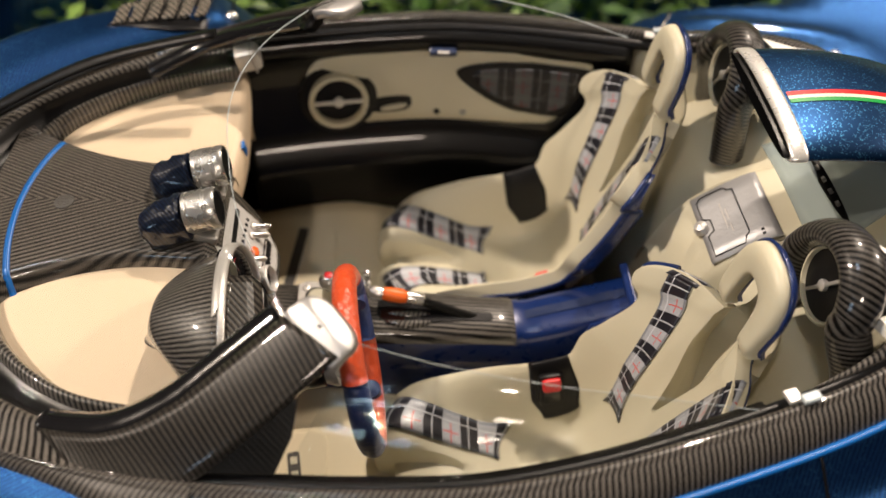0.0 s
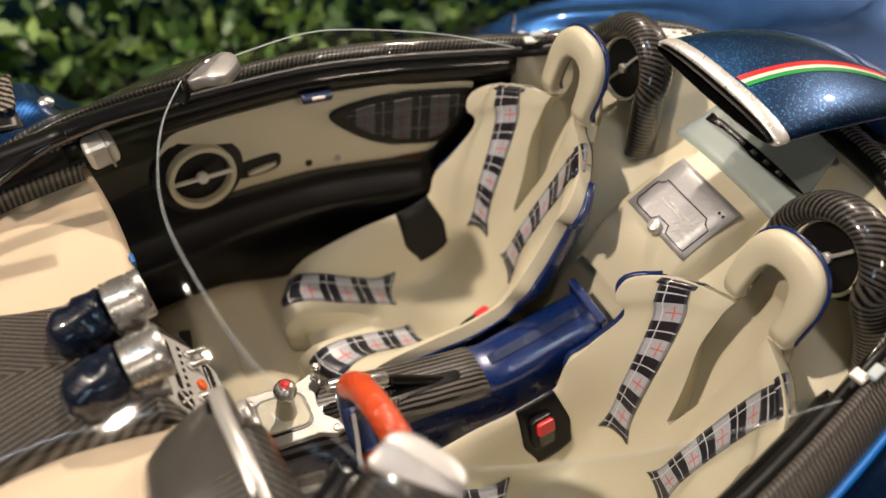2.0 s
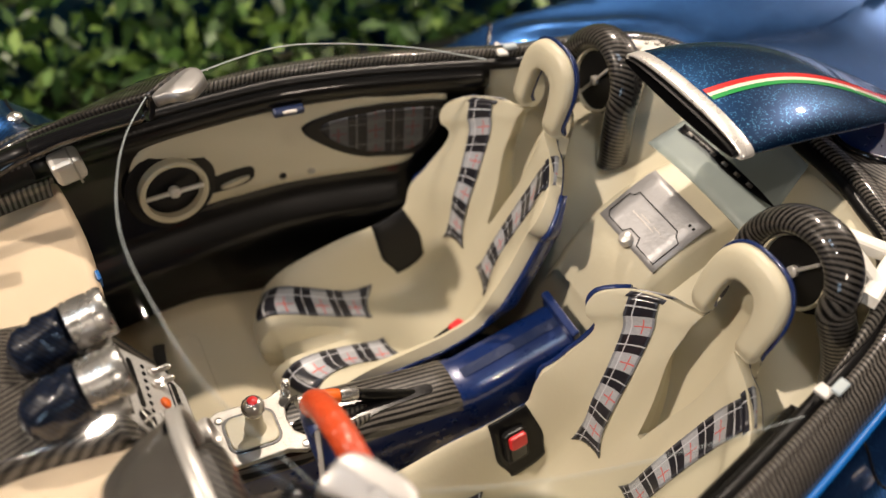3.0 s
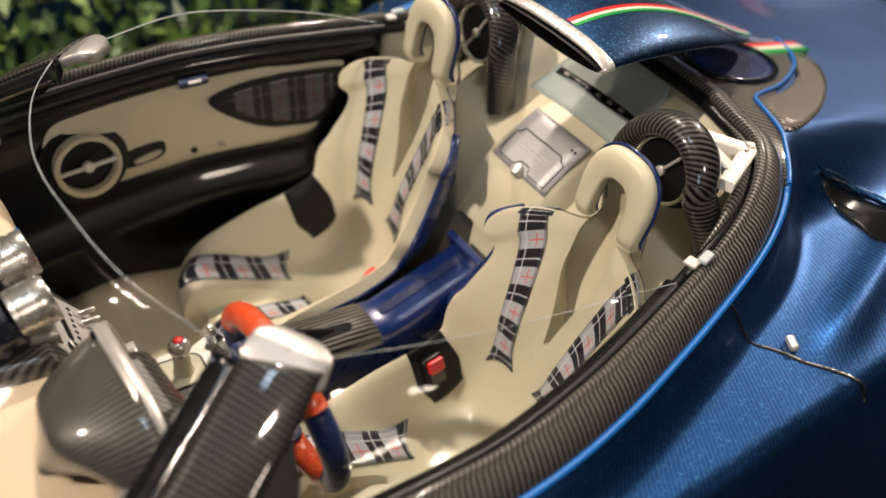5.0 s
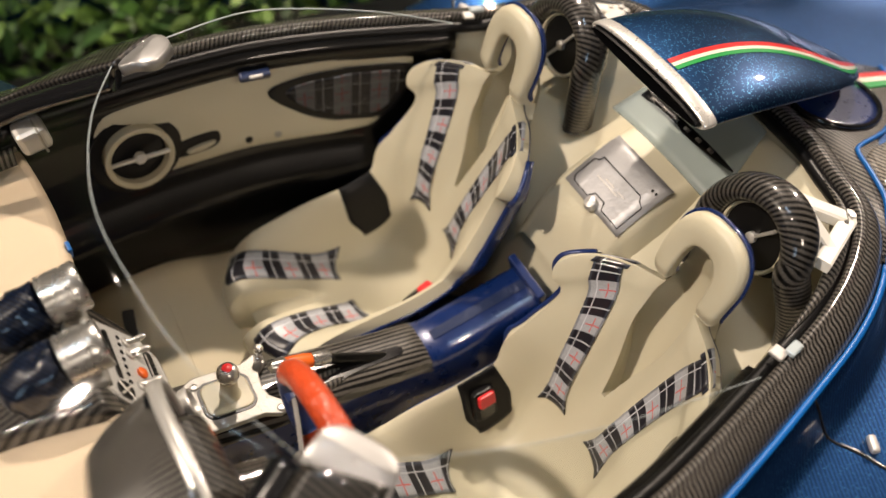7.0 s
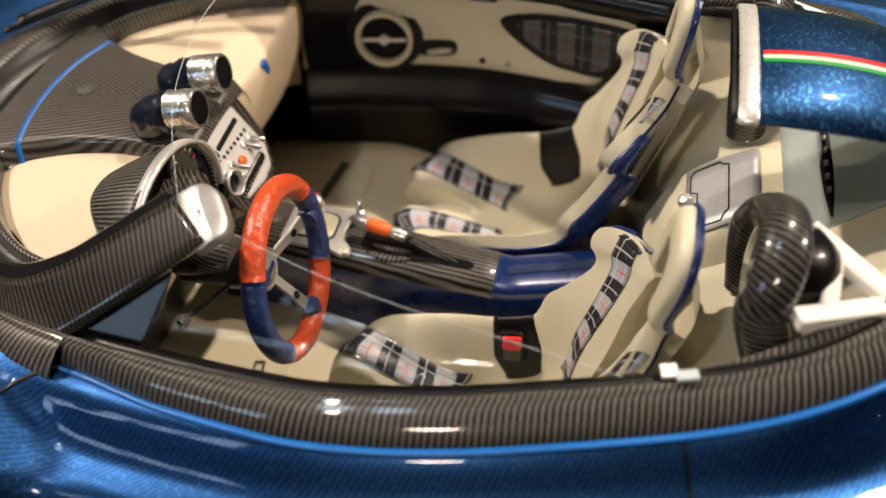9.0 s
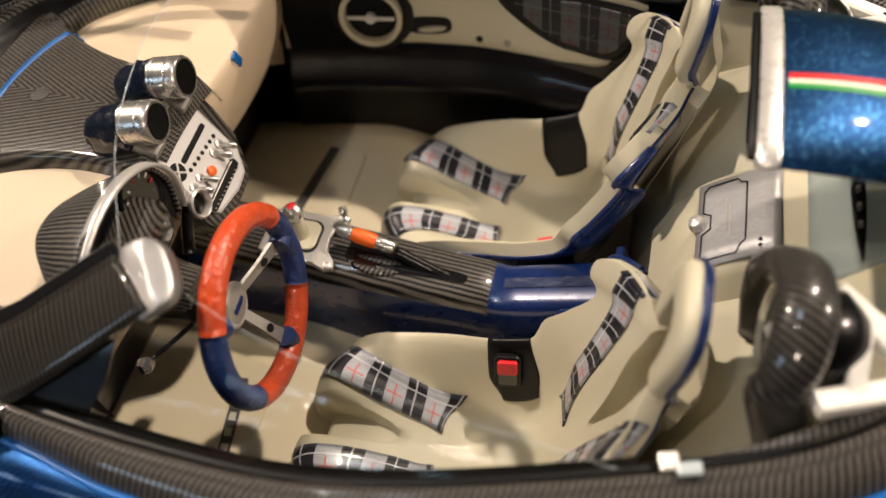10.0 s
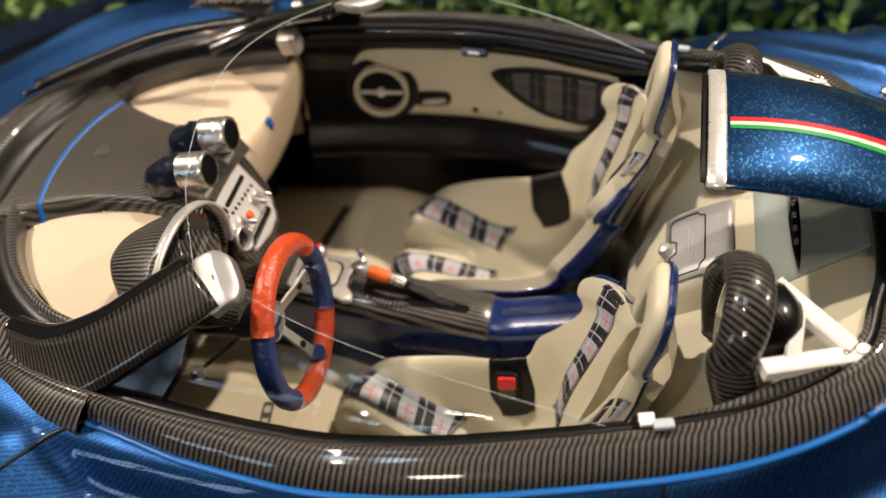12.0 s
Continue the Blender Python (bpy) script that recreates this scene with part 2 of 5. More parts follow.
def spline(points, n, closed=False):
    """Points spread evenly by length on a smooth curve through the given ones."""
    p = np.array(points, float)
    m = len(p)
    out = []
    for i in range(m if closed else m - 1):
        a, b, c, d = (p[(i + k) % m] if closed else p[min(max(i + k, 0), m - 1)] for k in (-1, 0, 1, 2))
        for t in np.linspace(0, 1, 12, endpoint=False):
            out.append(0.5 * (2 * b + (c - a) * t + (2 * a - 5 * b + 4 * c - d) * t * t + (3 * b - a - 3 * c + d) * t**3))
    out.append(p[0] if closed else p[-1])
    out = np.array(out)
    run = np.r_[0, np.cumsum(np.linalg.norm(np.diff(out, axis=0), axis=1))]
    at = np.linspace(0, run[-1], n + 1)[:-1] if closed else np.linspace(0, run[-1], n)
    return np.stack([np.interp(at, run, out[:, k]) for k in range(p.shape[1])], 1)


def sweep(name, path, profile, mat, parent=None, closed=False, ring=True, up=(0, 0, 1), caps=True, label="", scale=None, smooth=True):
    """Draws a profile of (out, up) along a path. ring: the profile is closed."""
    path, profile = np.array(path, float), np.array(profile, float)
    n = len(path)
    if closed:
        tang = np.roll(path, -1, 0) - np.roll(path, 1, 0)
    else:
        tang = np.gradient(path, axis=0)
    tang /= np.linalg.norm(tang, axis=1)[:, None] + 1e-12
    side = np.cross(tang, np.array(up, float))
    side /= np.linalg.norm(side, axis=1)[:, None] + 1e-12
    top = np.cross(side, tang)
    run = np.r_[0, np.cumsum(np.linalg.norm(np.diff(path, axis=0), axis=1))]
    pr = np.r_[0, np.cumsum(np.linalg.norm(np.diff(profile, axis=0), axis=1))]
    m = len(profile)
    verts, uvs = [], []
    for i in range(n):
        k = 1.0 if scale is None else scale[i]
        for j in range(m):
            verts.append(path[i] + k * (profile[j, 0] * side[i] + profile[j, 1] * top[i]))
            uvs.append((run[i] * K, pr[j] * K))
    faces = []
    for i in range(n if closed else n - 1):
        for j in range(m if ring else m - 1):
            a, b = (i + 1) % n, (j + 1) % m
            faces.append((i * m + j, i * m + b, a * m + b, a * m + j))
    if ring and caps and not closed:
        faces += [tuple(range(m)), tuple(reversed(range((n - 1) * m, n * m)))]
    ob = mesh_object(name, verts, faces, mat, parent, uvs, smooth)
    return tagged(ob, label)


def circle(r, n=12, ry=None, turn=0.0):
    ry = r if ry is None else ry
    return [(r * math.cos(a), ry * math.sin(a)) for a in (turn - 2 * math.pi * i / n for i in range(n))]


def tube(name, path, r, mat, parent=None, n=12, closed=False, up=(0, 0, 1), label="", scale=None):
    return sweep(name, path, circle(r, n), mat, parent, closed, True, up, True, label, scale)


def lathe(name, profile, origin, axis, mat, parent=None, n=28, label="", smooth=True, cap=True):
    """Turns a profile of (along, radius) round an axis."""
    axis = Vector(axis).normalized()
    q = Vector((0, 0, 1)).rotation_difference(axis)
    verts = []
    for a, r in profile:
        for k in range(n):
            t = 2 * math.pi * k / n
            verts.append(Vector(origin) + q @ Vector((r * math.cos(t), r * math.sin(t), a)))
    faces = [(i * n + k, i * n + (k + 1) % n, (i + 1) * n + (k + 1) % n, (i + 1) * n + k) for i in range(len(profile) - 1) for k in range(n)]
    if cap and profile[0][1] > 1e-4:
        faces.append(tuple(reversed(range(n))))
    if cap and profile[-1][1] > 1e-4:
        faces.append(tuple(range((len(profile) - 1) * n, len(profile) * n)))
    uvs = [(k / n * 2 * math.pi * r * K, a * K) for a, r in profile for k in range(n)]
    ob = mesh_object(name, verts, faces, mat, parent, uvs, smooth)
    ob.data.set_sharp_from_angle(angle=radians(40))
    return tagged(ob, label)


def block(name, size, m, mat, parent=None, bevel=0.05, label="", segs=2):
    """A bevelled box of the given size, at the pose m (its metres)."""
    bm = bmesh.new()
    bmesh.ops.create_cube(bm, size=1.0)
    bmesh.ops.scale(bm, vec=[s * K for s in size], verts=bm.verts)
    bmesh.ops.bevel(bm, geom=bm.edges[:], offset=bevel * K, segments=segs, profile=0.5, affect="EDGES")
    bmesh.ops.transform(bm, matrix=m, verts=bm.verts)
    return part(name, bm, mat, parent, label, smooth=False)


def at(x, y, z, rx=0, ry=0, rz=0):
    return pose(x * K, y * K, z * K, rx, ry, rz)


def plate(name, outline, m, thick, mat, parent=None, bevel=0.03, label=""):
    """A flat plate from an outline (x, y) in centimetres, at the pose m, with softened edges."""
    bm = bmesh.new()
    vs = [bm.verts.new((x * K, y * K, 0)) for x, y in outline]
    face = bm.faces.new(vs)
    if face.normal.z < 0 or sum(a[0] * b[1] - b[0] * a[1] for a, b in zip(outline, outline[1:] + outline[:1])) < 0:
        bmesh.ops.reverse_faces(bm, faces=[face])
    ext = bmesh.ops.extrude_face_region(bm, geom=[face])
    bmesh.ops.translate(bm, vec=(0, 0, thick * K), verts=[g for g in ext["geom"] if isinstance(g, bmesh.types.BMVert)])
    bmesh.ops.recalc_face_normals(bm, faces=bm.faces[:])
    if bevel:
        top = [e for e in bm.edges if all(abs(v.co.z - thick * K) < 1e-7 for v in e.verts)]
        bmesh.ops.bevel(bm, geom=top, offset=bevel * K, segments=2, profile=0.5, affect="EDGES")
    bmesh.ops.transform(bm, matrix=m, verts=bm.verts)
    return part(name, bm, mat, parent, label)


def ease(a, b, x):
    t = min(1.0, max(0.0, (x - a) / (b - a)))
    return t * t * (3 - 2 * t)


def rounded(w, h, r, n=5):
    """A rounded rectangle's outline."""
    out = []
    for cx, cy, a in ((w / 2 - r, h / 2 - r, 0), (-w / 2 + r, h / 2 - r, 90), (-w / 2 + r, -h / 2 + r, 180), (w / 2 - r, -h / 2 + r, 270)):
        for k in range(n + 1):
            t = radians(a + 90 * k / n)
            out.append((cx + r * math.cos(t), cy + r * math.sin(t)))
    return out


# ---------------------------------------------------------------- the car's body
HALF_RIM = [(-13.2, 0), (-12.7, 2.6), (-11.4, 4.6), (-9.3, 6.2), (-7, 7.2), (-4.5, 7.8), (-2, 8.12), (0.5, 8.27), (2, 8.22), (4, 7.9), (6, 7.4), (8, 6.83), (10, 6.2),
            (11.4, 5.45), (12.4, 4.5), (12.8, 3.25), (13.1, 2.1), (13.2, 0)]
RIM = spline([(x, -y) for x, y in HALF_RIM] + [(x, y) for x, y in HALF_RIM[-2:0:-1]], 260, closed=True)


def rim_z(x):
    return 9.82 + 0.7 * ease(8, 13, x) - 0.5 * ease(-4, -12, x)


RIM3 = np.array([(x, y, rim_z(x)) for x, y in RIM])
_t = np.roll(RIM, -1, 0) - np.roll(RIM, 1, 0)
RIM_OUT = np.stack([_t[:, 1], -_t[:, 0]], 1) / np.linalg.norm(_t, axis=1)[:, None]


def skin_z(x, y, d):
    """The bodywork's height: a short wall under the rim, a flat shelf, then the flanks."""
    far = abs(y)
    door = math.exp(-(((x - 1.5) / 6.5) ** 4))
    front = ease(-3.5, -6.0, x)
    deck_h = 10.15 - 0.2 * (x - 14)
    shelf = 8.42 + (deck_h - 8.42) * ease(6.4, 4.3, far) * ease(11.8, 13.4, x)
    top = rim_z(x) - 0.5 + 0.35 * front
    z = top + (shelf - top) * ease(0.82, 1.75, d) * (1 - front)
    if y > 0:
        z -= door * 0.75 * max(0.0, d - 0.9)
    z += front * (0.3 * ease(0.9, 1.8, d) - 0.08 * d - 0.9 * max(0.0, d - 3.0) * ease(2.6, 3.6, d) + 1.5 * math.exp(-(((x + 17) / 6.0) ** 2) - ((far - 9.5) / 2.5) ** 2))
    z += 0.28 * math.exp(-(((far - 9.7 + 0.31 * (x - 9.5)) / 0.45) ** 2)) * ease(9.0, 11.5, x) * ease(17, 14, x)
    z += (1.5 if y > 0 else 1.3) * math.exp(-(((x - 25) / 9.0) ** 2) - ((far - 12) / 4.0) ** 2)
    edge = 10.55 + 2.5 * ease(12, 22, x) + 1.0 * front
    return z - 2.4 * max(0.0, far - edge)


def ring_point(i, d, lift=0.0):
    x, y = RIM[i % len(RIM)] + d * RIM_OUT[i % len(RIM)]
    return x, y, skin_z(x, y, d) + lift


def band_width(x, front):
    """How wide the carbon band is, from 0 to 1, on the doors and rear or ahead of the pillars' feet."""
    if front:
        return float(np.interp(x, [-8.1, -7.2, -6.4, -5.9, -5.05, -4.0], [0.3, 0.36, 0.5, 0.66, 0.95, 1.0]))
    return float(np.interp(x, [-4.1, -3.2, -1.7, 0.8, 3.0], [0.54, 0.6, 0.82, 0.96, 1.0]))


body = thing("car_body", "metallic blue scale model car body with carbon cockpit rim", "car")
DEPTHS = [0.86, 0.95, 1.05, 1.2, 1.35, 1.5, 1.65, 1.8, 2.1, 2.4, 2.6, 2.8, 3.0, 3.2, 3.4, 3.6, 3.8, 4.0, 4.2, 4.4, 4.6, 4.8, 5.2, 6.1, 7, 8, 9.5, 11, 13, 15, 18, 22]
IDX = list(range(len(RIM)))


def skin_strip(name, lo, hi, mat, label, front=False):
    verts, uvs = [], []
    rows = [lo + k for k in range(hi - lo + 1)]
    run = 0.0
    for i in rows:
        run += np.linalg.norm(RIM[i % 260] - RIM[(i - 1) % 260])
        wide = band_width(RIM[i % 260][0], front)
        for d in DEPTHS:
            if d < 1.8:
                d = 1.8 - (1.8 - d) * (1.8 - 0.86 * wide) / 0.94
            verts.append(ring_point(i, d))
            uvs.append((run * K, d * K))
        x, y, z = verts[-1]
        verts.append((x + RIM_OUT[i % 260][0] * 0.6, y + RIM_OUT[i % 260][1] * 0.6, 1.2))
        uvs.append((run * K, (d + 6) * K))
    m = len(DEPTHS) + 1
    faces = [(a * m + j, a * m + j + 1, (a + 1) * m + j + 1, (a + 1) * m + j) for a in range(len(rows) - 1) for j in range(m - 1)]
    return note(mesh_object(name, verts, faces, mat, body, uvs), label)


def rim_index(x, side):
    """The rim's point nearest to x on one side (-1 near the wheel, 1 across)."""
    ok = [i for i in IDX if RIM[i, 1] * side > 0.01]
    return min(ok, key=lambda i: abs(RIM[i, 0] - x))


N0, N1 = rim_index(-4.0, -1), rim_index(8.35, -1)
F1, F0 = rim_index(8.35, 1), rim_index(-4.0, 1)
skin_strip("door_skin", N0, N1, PAINT_WEAVE, "blue tinted carbon door skin")
skin_strip("rear_skin", N1, F1, PAINT_WEAVE, "metallic blue rear bodywork")
skin_strip("door_skin", F1, F0, PAINT_WEAVE, "blue tinted carbon door skin")
skin_strip("front_skin", F0, N0 + 260, PAINT_WEAVE, "metallic blue front bodywork", True)

rim = thing("cockpit_rim", "glossy striped carbon fibre rim round the cockpit opening", "rim")
ROLL = [(0.0, -0.35), (-0.05, -0.1), (-0.01, 0.02), (0.08, 0.075), (0.17, 0.07), (0.22, 0.03), (0.28, 0.015), (0.42, -0.01), (0.62, -0.17), (0.8, -0.39), (0.86, -0.56)]
def rim_band(lo, hi, front):
    verts, uvs, run = [], [], 0.0
    for i in range(lo, hi + 1):
        k = i % 260
        run += np.linalg.norm(RIM[k] - RIM[(k - 1) % 260])
        wide = band_width(RIM[k][0], front)
        for j, (a, b) in enumerate(ROLL):
            x, y = RIM[k] + RIM_OUT[k] * (a * wide if a > 0 else a)
            fall = 0.3 + 0.7 * ease(-6.0, -3.5, x) if a > 0.3 else 1.0
            verts.append((x, y, RIM3[k][2] + b * fall))
            uvs.append((run * K, 1.3 * j / len(ROLL) * K))
    m = len(ROLL)
    faces = [(a * m + j, a * m + j + 1, (a + 1) * m + j + 1, (a + 1) * m + j) for a in range(hi - lo) for j in range(m - 1)]
    note(mesh_object("rim_band", verts, faces, CARBON_RIM, rim, uvs), "striped carbon band")


rim_band(N0, F0, False)
rim_band(F0, N0 + 260, True)
sweep("seal", [(x - 0.18 * nx, y - 0.18 * ny, rim_z(x) - 0.28) for (x, y), (nx, ny) in zip(RIM, RIM_OUT)], circle(0.17, 8), BLACK, rim, closed=True, label="black rubber seal")
for lo_, hi_ in ((rim_index(11.6, 1), F0), (N0, rim_index(11.6, -1))):
    sweep("blue_line", [ring_point(i, 0.04 + 0.86 * band_width(RIM[i][0], False), 0.02) for i in range(lo_, hi_ + 1)], [(-0.07, -0.03), (-0.07, 0.04), (0.07, 0.04), (0.07, -0.03)], BLUE_LINE, rim, label="bright blue pinstripe")


def inner_wall(name, lo, hi, heights, mat, parent, label):
    """A wall that hangs from the rim inwards: rows of (in, z)."""
    verts, uvs = [], []
    for k in range(hi - lo + 1):
        i = (lo + k) % 260
        x, y = RIM[i]
        for n, z in heights:
            zz = rim_z(x) + z if z > -2.2 else max(1.2, 9.9 + z)
            verts.append((x - n * RIM_OUT[i][0], y - n * RIM_OUT[i][1], zz))
            uvs.append((k * 0.25 * K, -z * K))
    m = len(heights)
    faces = [(a * m + j, (a + 1) * m + j, (a + 1) * m + j + 1, a * m + j + 1) for a in range(hi - lo) for j in range(m - 1)]
    ob = mesh_object(name, verts, faces, mat, parent, uvs)
    mod = ob.modifiers.new("thick", "SOLIDIFY")
    mod.thickness, mod.offset = 0.1 * K, 1
    return note(ob, label)


DOOR_FALL = [(0.0, -0.3), (0.42, -0.42), (0.48, -0.7), (0.2, -1.0), (0.06, -1.3), (0.05, -2.4), (0.05, -4.3), (0.3, -4.8), (0.6, -5.1), (0.75, -5.7), (0.55, -7.0), (0.5, -8.3)]
for lo_, hi_ in ((rim_index(8.6, -1), rim_index(12.75, -1)), (rim_index(12.75, 1), rim_index(8.6, 1))):
    path = [(RIM[i][0] - 0.28 * RIM_OUT[i][0], RIM[i][1] - 0.28 * RIM_OUT[i][1], rim_z(RIM[i][0]) - 0.10) for i in range(lo_, hi_ + 1)]
    n_ = len(path)
    tube("second_ridge", path, 0.17, CARBON, rim, 10, label="striped carbon inner ridge", scale=[min(1, 0.1 + 0.12 * min(k, n_ - 1 - k)) for k in range(n_)])
tub = thing("cockpit_tub", "black carbon cockpit tub with cream floor", "tub", kind="structure")
a, b = rim_index(7.6, 1), rim_index(-5.5, 1)
inner_wall("side_wall", a, b, DOOR_FALL, CARBON_BLACK, tub, "black carbon door inner side")
a, b = rim_index(-5.5, -1), rim_index(7.6, -1)
inner_wall("side_wall", a, b, DOOR_FALL, CARBON_BLACK, tub, "black carbon door inner side")
floor = mesh_object("floor", *grid(lambda x, v: (x, v * (7.9 - 0.25 * abs(x) ** 1.05 / 2), 1.75 + 0.75 * ease(0.6, -2.4, x)), np.linspace(-9, 8, 30), np.linspace(-1, 1, 20)), CREAM_FLOOR)
tagged(floor, "cream carpeted cockpit floor", "floor", kind="structure")
floor.modifiers.new("thick", "SOLIDIFY").thickness = 0.2 * K


# ---------------------------------------------------------------- seats
SEAT_C = [(-0.95, 2.1), (-1.0, 2.9), (-0.35, 3.4), (1.0, 3.05), (2.5, 2.5), (3.8, 2.1), (4.95, 2.45), (5.65, 3.6), (6.35, 5.2), (7.1, 7.1), (7.6, 8.5), (7.75, 9.05), (7.77, 9.5), (7.8, 10.2), (7.8, 10.8), (7.95, 11.12)]
SEAT_E = [(-0.5, 2.2), (-0.4, 3.05), (0.3, 3.75), (1.3, 4.1), (2.5, 4.3), (3.6, 4.4), (4.5, 4.65), (4.8, 4.85), (5.05, 5.5), (5.52, 6.2), (6.05, 7.2), (6.16, 8.2), (6.95, 9.1), (7.62, 10.15), (7.68, 10.75), (7.9, 11.08)]
SEAT_W = [2.2, 2.4, 2.45, 2.45, 2.5, 2.5, 2.5, 2.5, 2.62, 2.5, 2.36, 2.9, 3.05, 1.48, 1.25, 0.6]
SHOULDER = 0.752  # the back rest's upper end


def along(table, u):
    """A smooth value from a table of points over 0..1."""
    p = np.array(table, float)
    if p.ndim == 1:
        p = p[:, None]
    x = u * (len(p) - 1)
    i = min(int(x), len(p) - 2)
    t = x - i
    a, b, c, d = (p[min(max(i + k, 0), len(p) - 1)] for k in (-1, 0, 1, 2))
    return 0.5 * (2 * b + (c - a) * t + (2 * a - 5 * b + 4 * c - d) * t * t + (3 * b - a - 3 * c + d) * t**3)


def seat_width(u):
    """Half the width, rounded off at the shoulders."""
    w = along(SEAT_W, u)[0]
    k = min(1.0, max(0.0, (u - 0.672) / (SHOULDER - 0.672)))
    return w * (0.58 + 0.42 * math.sqrt(1 - k**4 * 0.985)) if k > 0 else w


def gap_half(u):
    """Half the width of the hollow between the cushion's two lobes."""
    k = min(1.0, max(0.0, (u - 0.10) / 0.125))
    return (0.36 + 0.16 * ease(0.02, 0.12, u)) * math.sqrt(max(0.0, 1 - k * k))


def seat_point(u, v, lift=0.0):
    """A point on the seat's face: u from the cushion's nose to the head rest's top, v across from -1 to 1."""
    c, e, w = along(SEAT_C, u), along(SEAT_E, u), seat_width(u)
    y = w * v
    k = ease(0.46, 0.56, u) * ease(0.82, 0.755, u)
    full = along(SEAT_W, u)[0]
    q = min(1.0, abs(y) / (full + k * max(0.0, 2.6 - full)))
    b = (ease(0.5, 1.0, q) * 0.85 + 0.15 * q * q) * (1 - k) + k * q**1.75
    x, z = c + (e - c) * b
    g = gap_half(u)
    if g > 0:
        q = ease(1.05 * g + 0.05, 0.86 * g, abs(y))
        x += 1.2 * q * ease(0.14, 0.03, u)
        z -= q * (0.2 + 0.65 * ease(0.225, 0.12, u))
    # the lobes stand proud of the cushion
    z += 0.26 * math.exp(-(((abs(y) - 1.15) / 0.6) ** 2)) * ease(0.28, 0.16, u)
    side = math.exp(-(((abs(y) - 0.85) / 0.35) ** 2)) * ease(0.45, 0.55, u) * ease(0.78, 0.70, u)
    x -= 0.12 * side
    if lift:
        h = 1e-3
        pu = np.array(seat_point(min(u + h, 1), v)) - np.array(seat_point(max(u - h, 0), v))
        pv = np.array(seat_point(u, min(v + h, 1))) - np.array(seat_point(u, max(v - h, -1)))
        n = np.cross(pu, pv)
        n /= np.linalg.norm(n) + 1e-12
        return np.array((x, y, z)) + lift * n
    return x, y, z


def slot_half(u):
    """Half the width of the opening in the back rest."""
    return 0.60 * ease(0.52, 0.645, u) * (1 - 0.12 * ease(0.70, 0.77, u))


def make_seat():
    seat = thing("bucket_seat", "cream leather bucket seat with tartan harness straps", "seat", group="bucket seats")
    us = list(np.linspace(0, 0.672, 70)) + list(SHOULDER - (SHOULDER - 0.672) * (1 - np.linspace(0.06, 1, 14)) ** 1.6)
    vs = [-1, -0.97, -0.9, -0.8, -0.7, -0.6, -0.5, -0.45, -0.4, -0.35, -0.3, -0.25, -0.2, -0.15]
    cols = vs + [-0.1, 0.1] + [-v for v in reversed(vs)]
    mid = len(vs)

    def f(u, j):
        w = seat_width(u)
        v = cols[j]
        s = max(slot_half(u), 0.86 * gap_half(u), 0.03) / w
        if j == mid:
            v = -s
        elif j == mid + 1:
            v = s
        elif abs(v) <= 0.5:
            v = math.copysign(s + (0.5 - s) * (abs(v) - 0.1) / 0.4, v)
        return seat_point(u, v)

    def hole(i, j):
        return j == mid and slot_half((us[i] + us[i + 1]) / 2) > 0.06

    verts, faces = grid(f, us, range(len(cols)), skip=hole)
    pad = mesh_object("padding", verts, faces, [CREAM, BLUE_SHELL], seat)
    mod = pad.modifiers.new("thick", "SOLIDIFY")
    mod.thickness, mod.offset, mod.use_even_offset = 0.42 * K, -1, False
    mod = pad.modifiers.new("round", "BEVEL")
    mod.width, mod.segments, mod.limit_method, mod.angle_limit = 0.13 * K, 3, "ANGLE", radians(50)
    note(pad, "cream leather padding")
    # the head rest is an arch of its own over the shoulders, open in the middle
    OUT = [(-1.04, 8.75), (-1.08, 9.1), (-1.11, 9.55), (-1.12, 10.05), (-1.0, 10.6), (-0.72, 10.98), (-0.36, 11.16), (0, 11.2)]
    INN = [(-0.53, 8.85), (-0.53, 9.2), (-0.51, 9.6), (-0.47, 9.9), (-0.41, 10.12), (-0.31, 10.28), (-0.17, 10.37), (0, 10.4)]
    OUT = [(y, 9.2 + (z - 8.75) * 0.9) for y, z in OUT]
    INN = [(y, 9.2 + (z - 8.75) * 0.9) for y, z in INN]
    out_line = spline(OUT + [(-y, z) for y, z in reversed(OUT[:-1])], 61)
    in_line = spline(INN + [(-y, z) for y, z in reversed(INN[:-1])], 61)

    def arch_point(k, a, h, grow=0.0):
        o, i = out_line[k], in_line[k]
        y, z = i + (o - i) * a
        if grow:
            d = (o - i) / np.linalg.norm(o - i)
            y, z = np.array((y, z)) + d * grow
        return 7.6 + 0.22 * (z - 9.3) - h + 0.05 * abs(y) + 0.2 * ease(9.6, 9.1, z), y, z

    CUT = [(0.0, -0.2), (0.0, 0.02), (0.04, 0.09), (0.14, 0.13), (0.5, 0.15), (0.84, 0.12), (0.95, 0.06), (1.0, -0.03), (1.0, -0.18), (0.93, -0.22), (0.07, -0.22)]
    hv, hf = grid(lambda k, j: arch_point(k, *CUT[j]), range(61), range(len(CUT)), close_v=True)
    m = len(CUT)
    head = mesh_object("head_rest", hv, hf + [tuple(reversed(range(m))), tuple(range(60 * m, 61 * m))], CREAM, seat)
    note(head, "cream arched head rest with open middle")
    BACK = [(0.1, -0.22), (1.0, -0.22), (1.0, -0.25), (0.96, -0.34), (0.1, -0.34)]
    hv, hf = grid(lambda k, j: arch_point(k, *BACK[j], grow=0.03 if j in (1, 2) else 0.0), range(61), range(5), close_v=True)
    note(mesh_object("head_shell", hv, hf + [(4, 3, 2, 1, 0), tuple(range(300, 305))], BLUE_SHELL, seat, smooth=False), "gloss blue shell of the head rest")
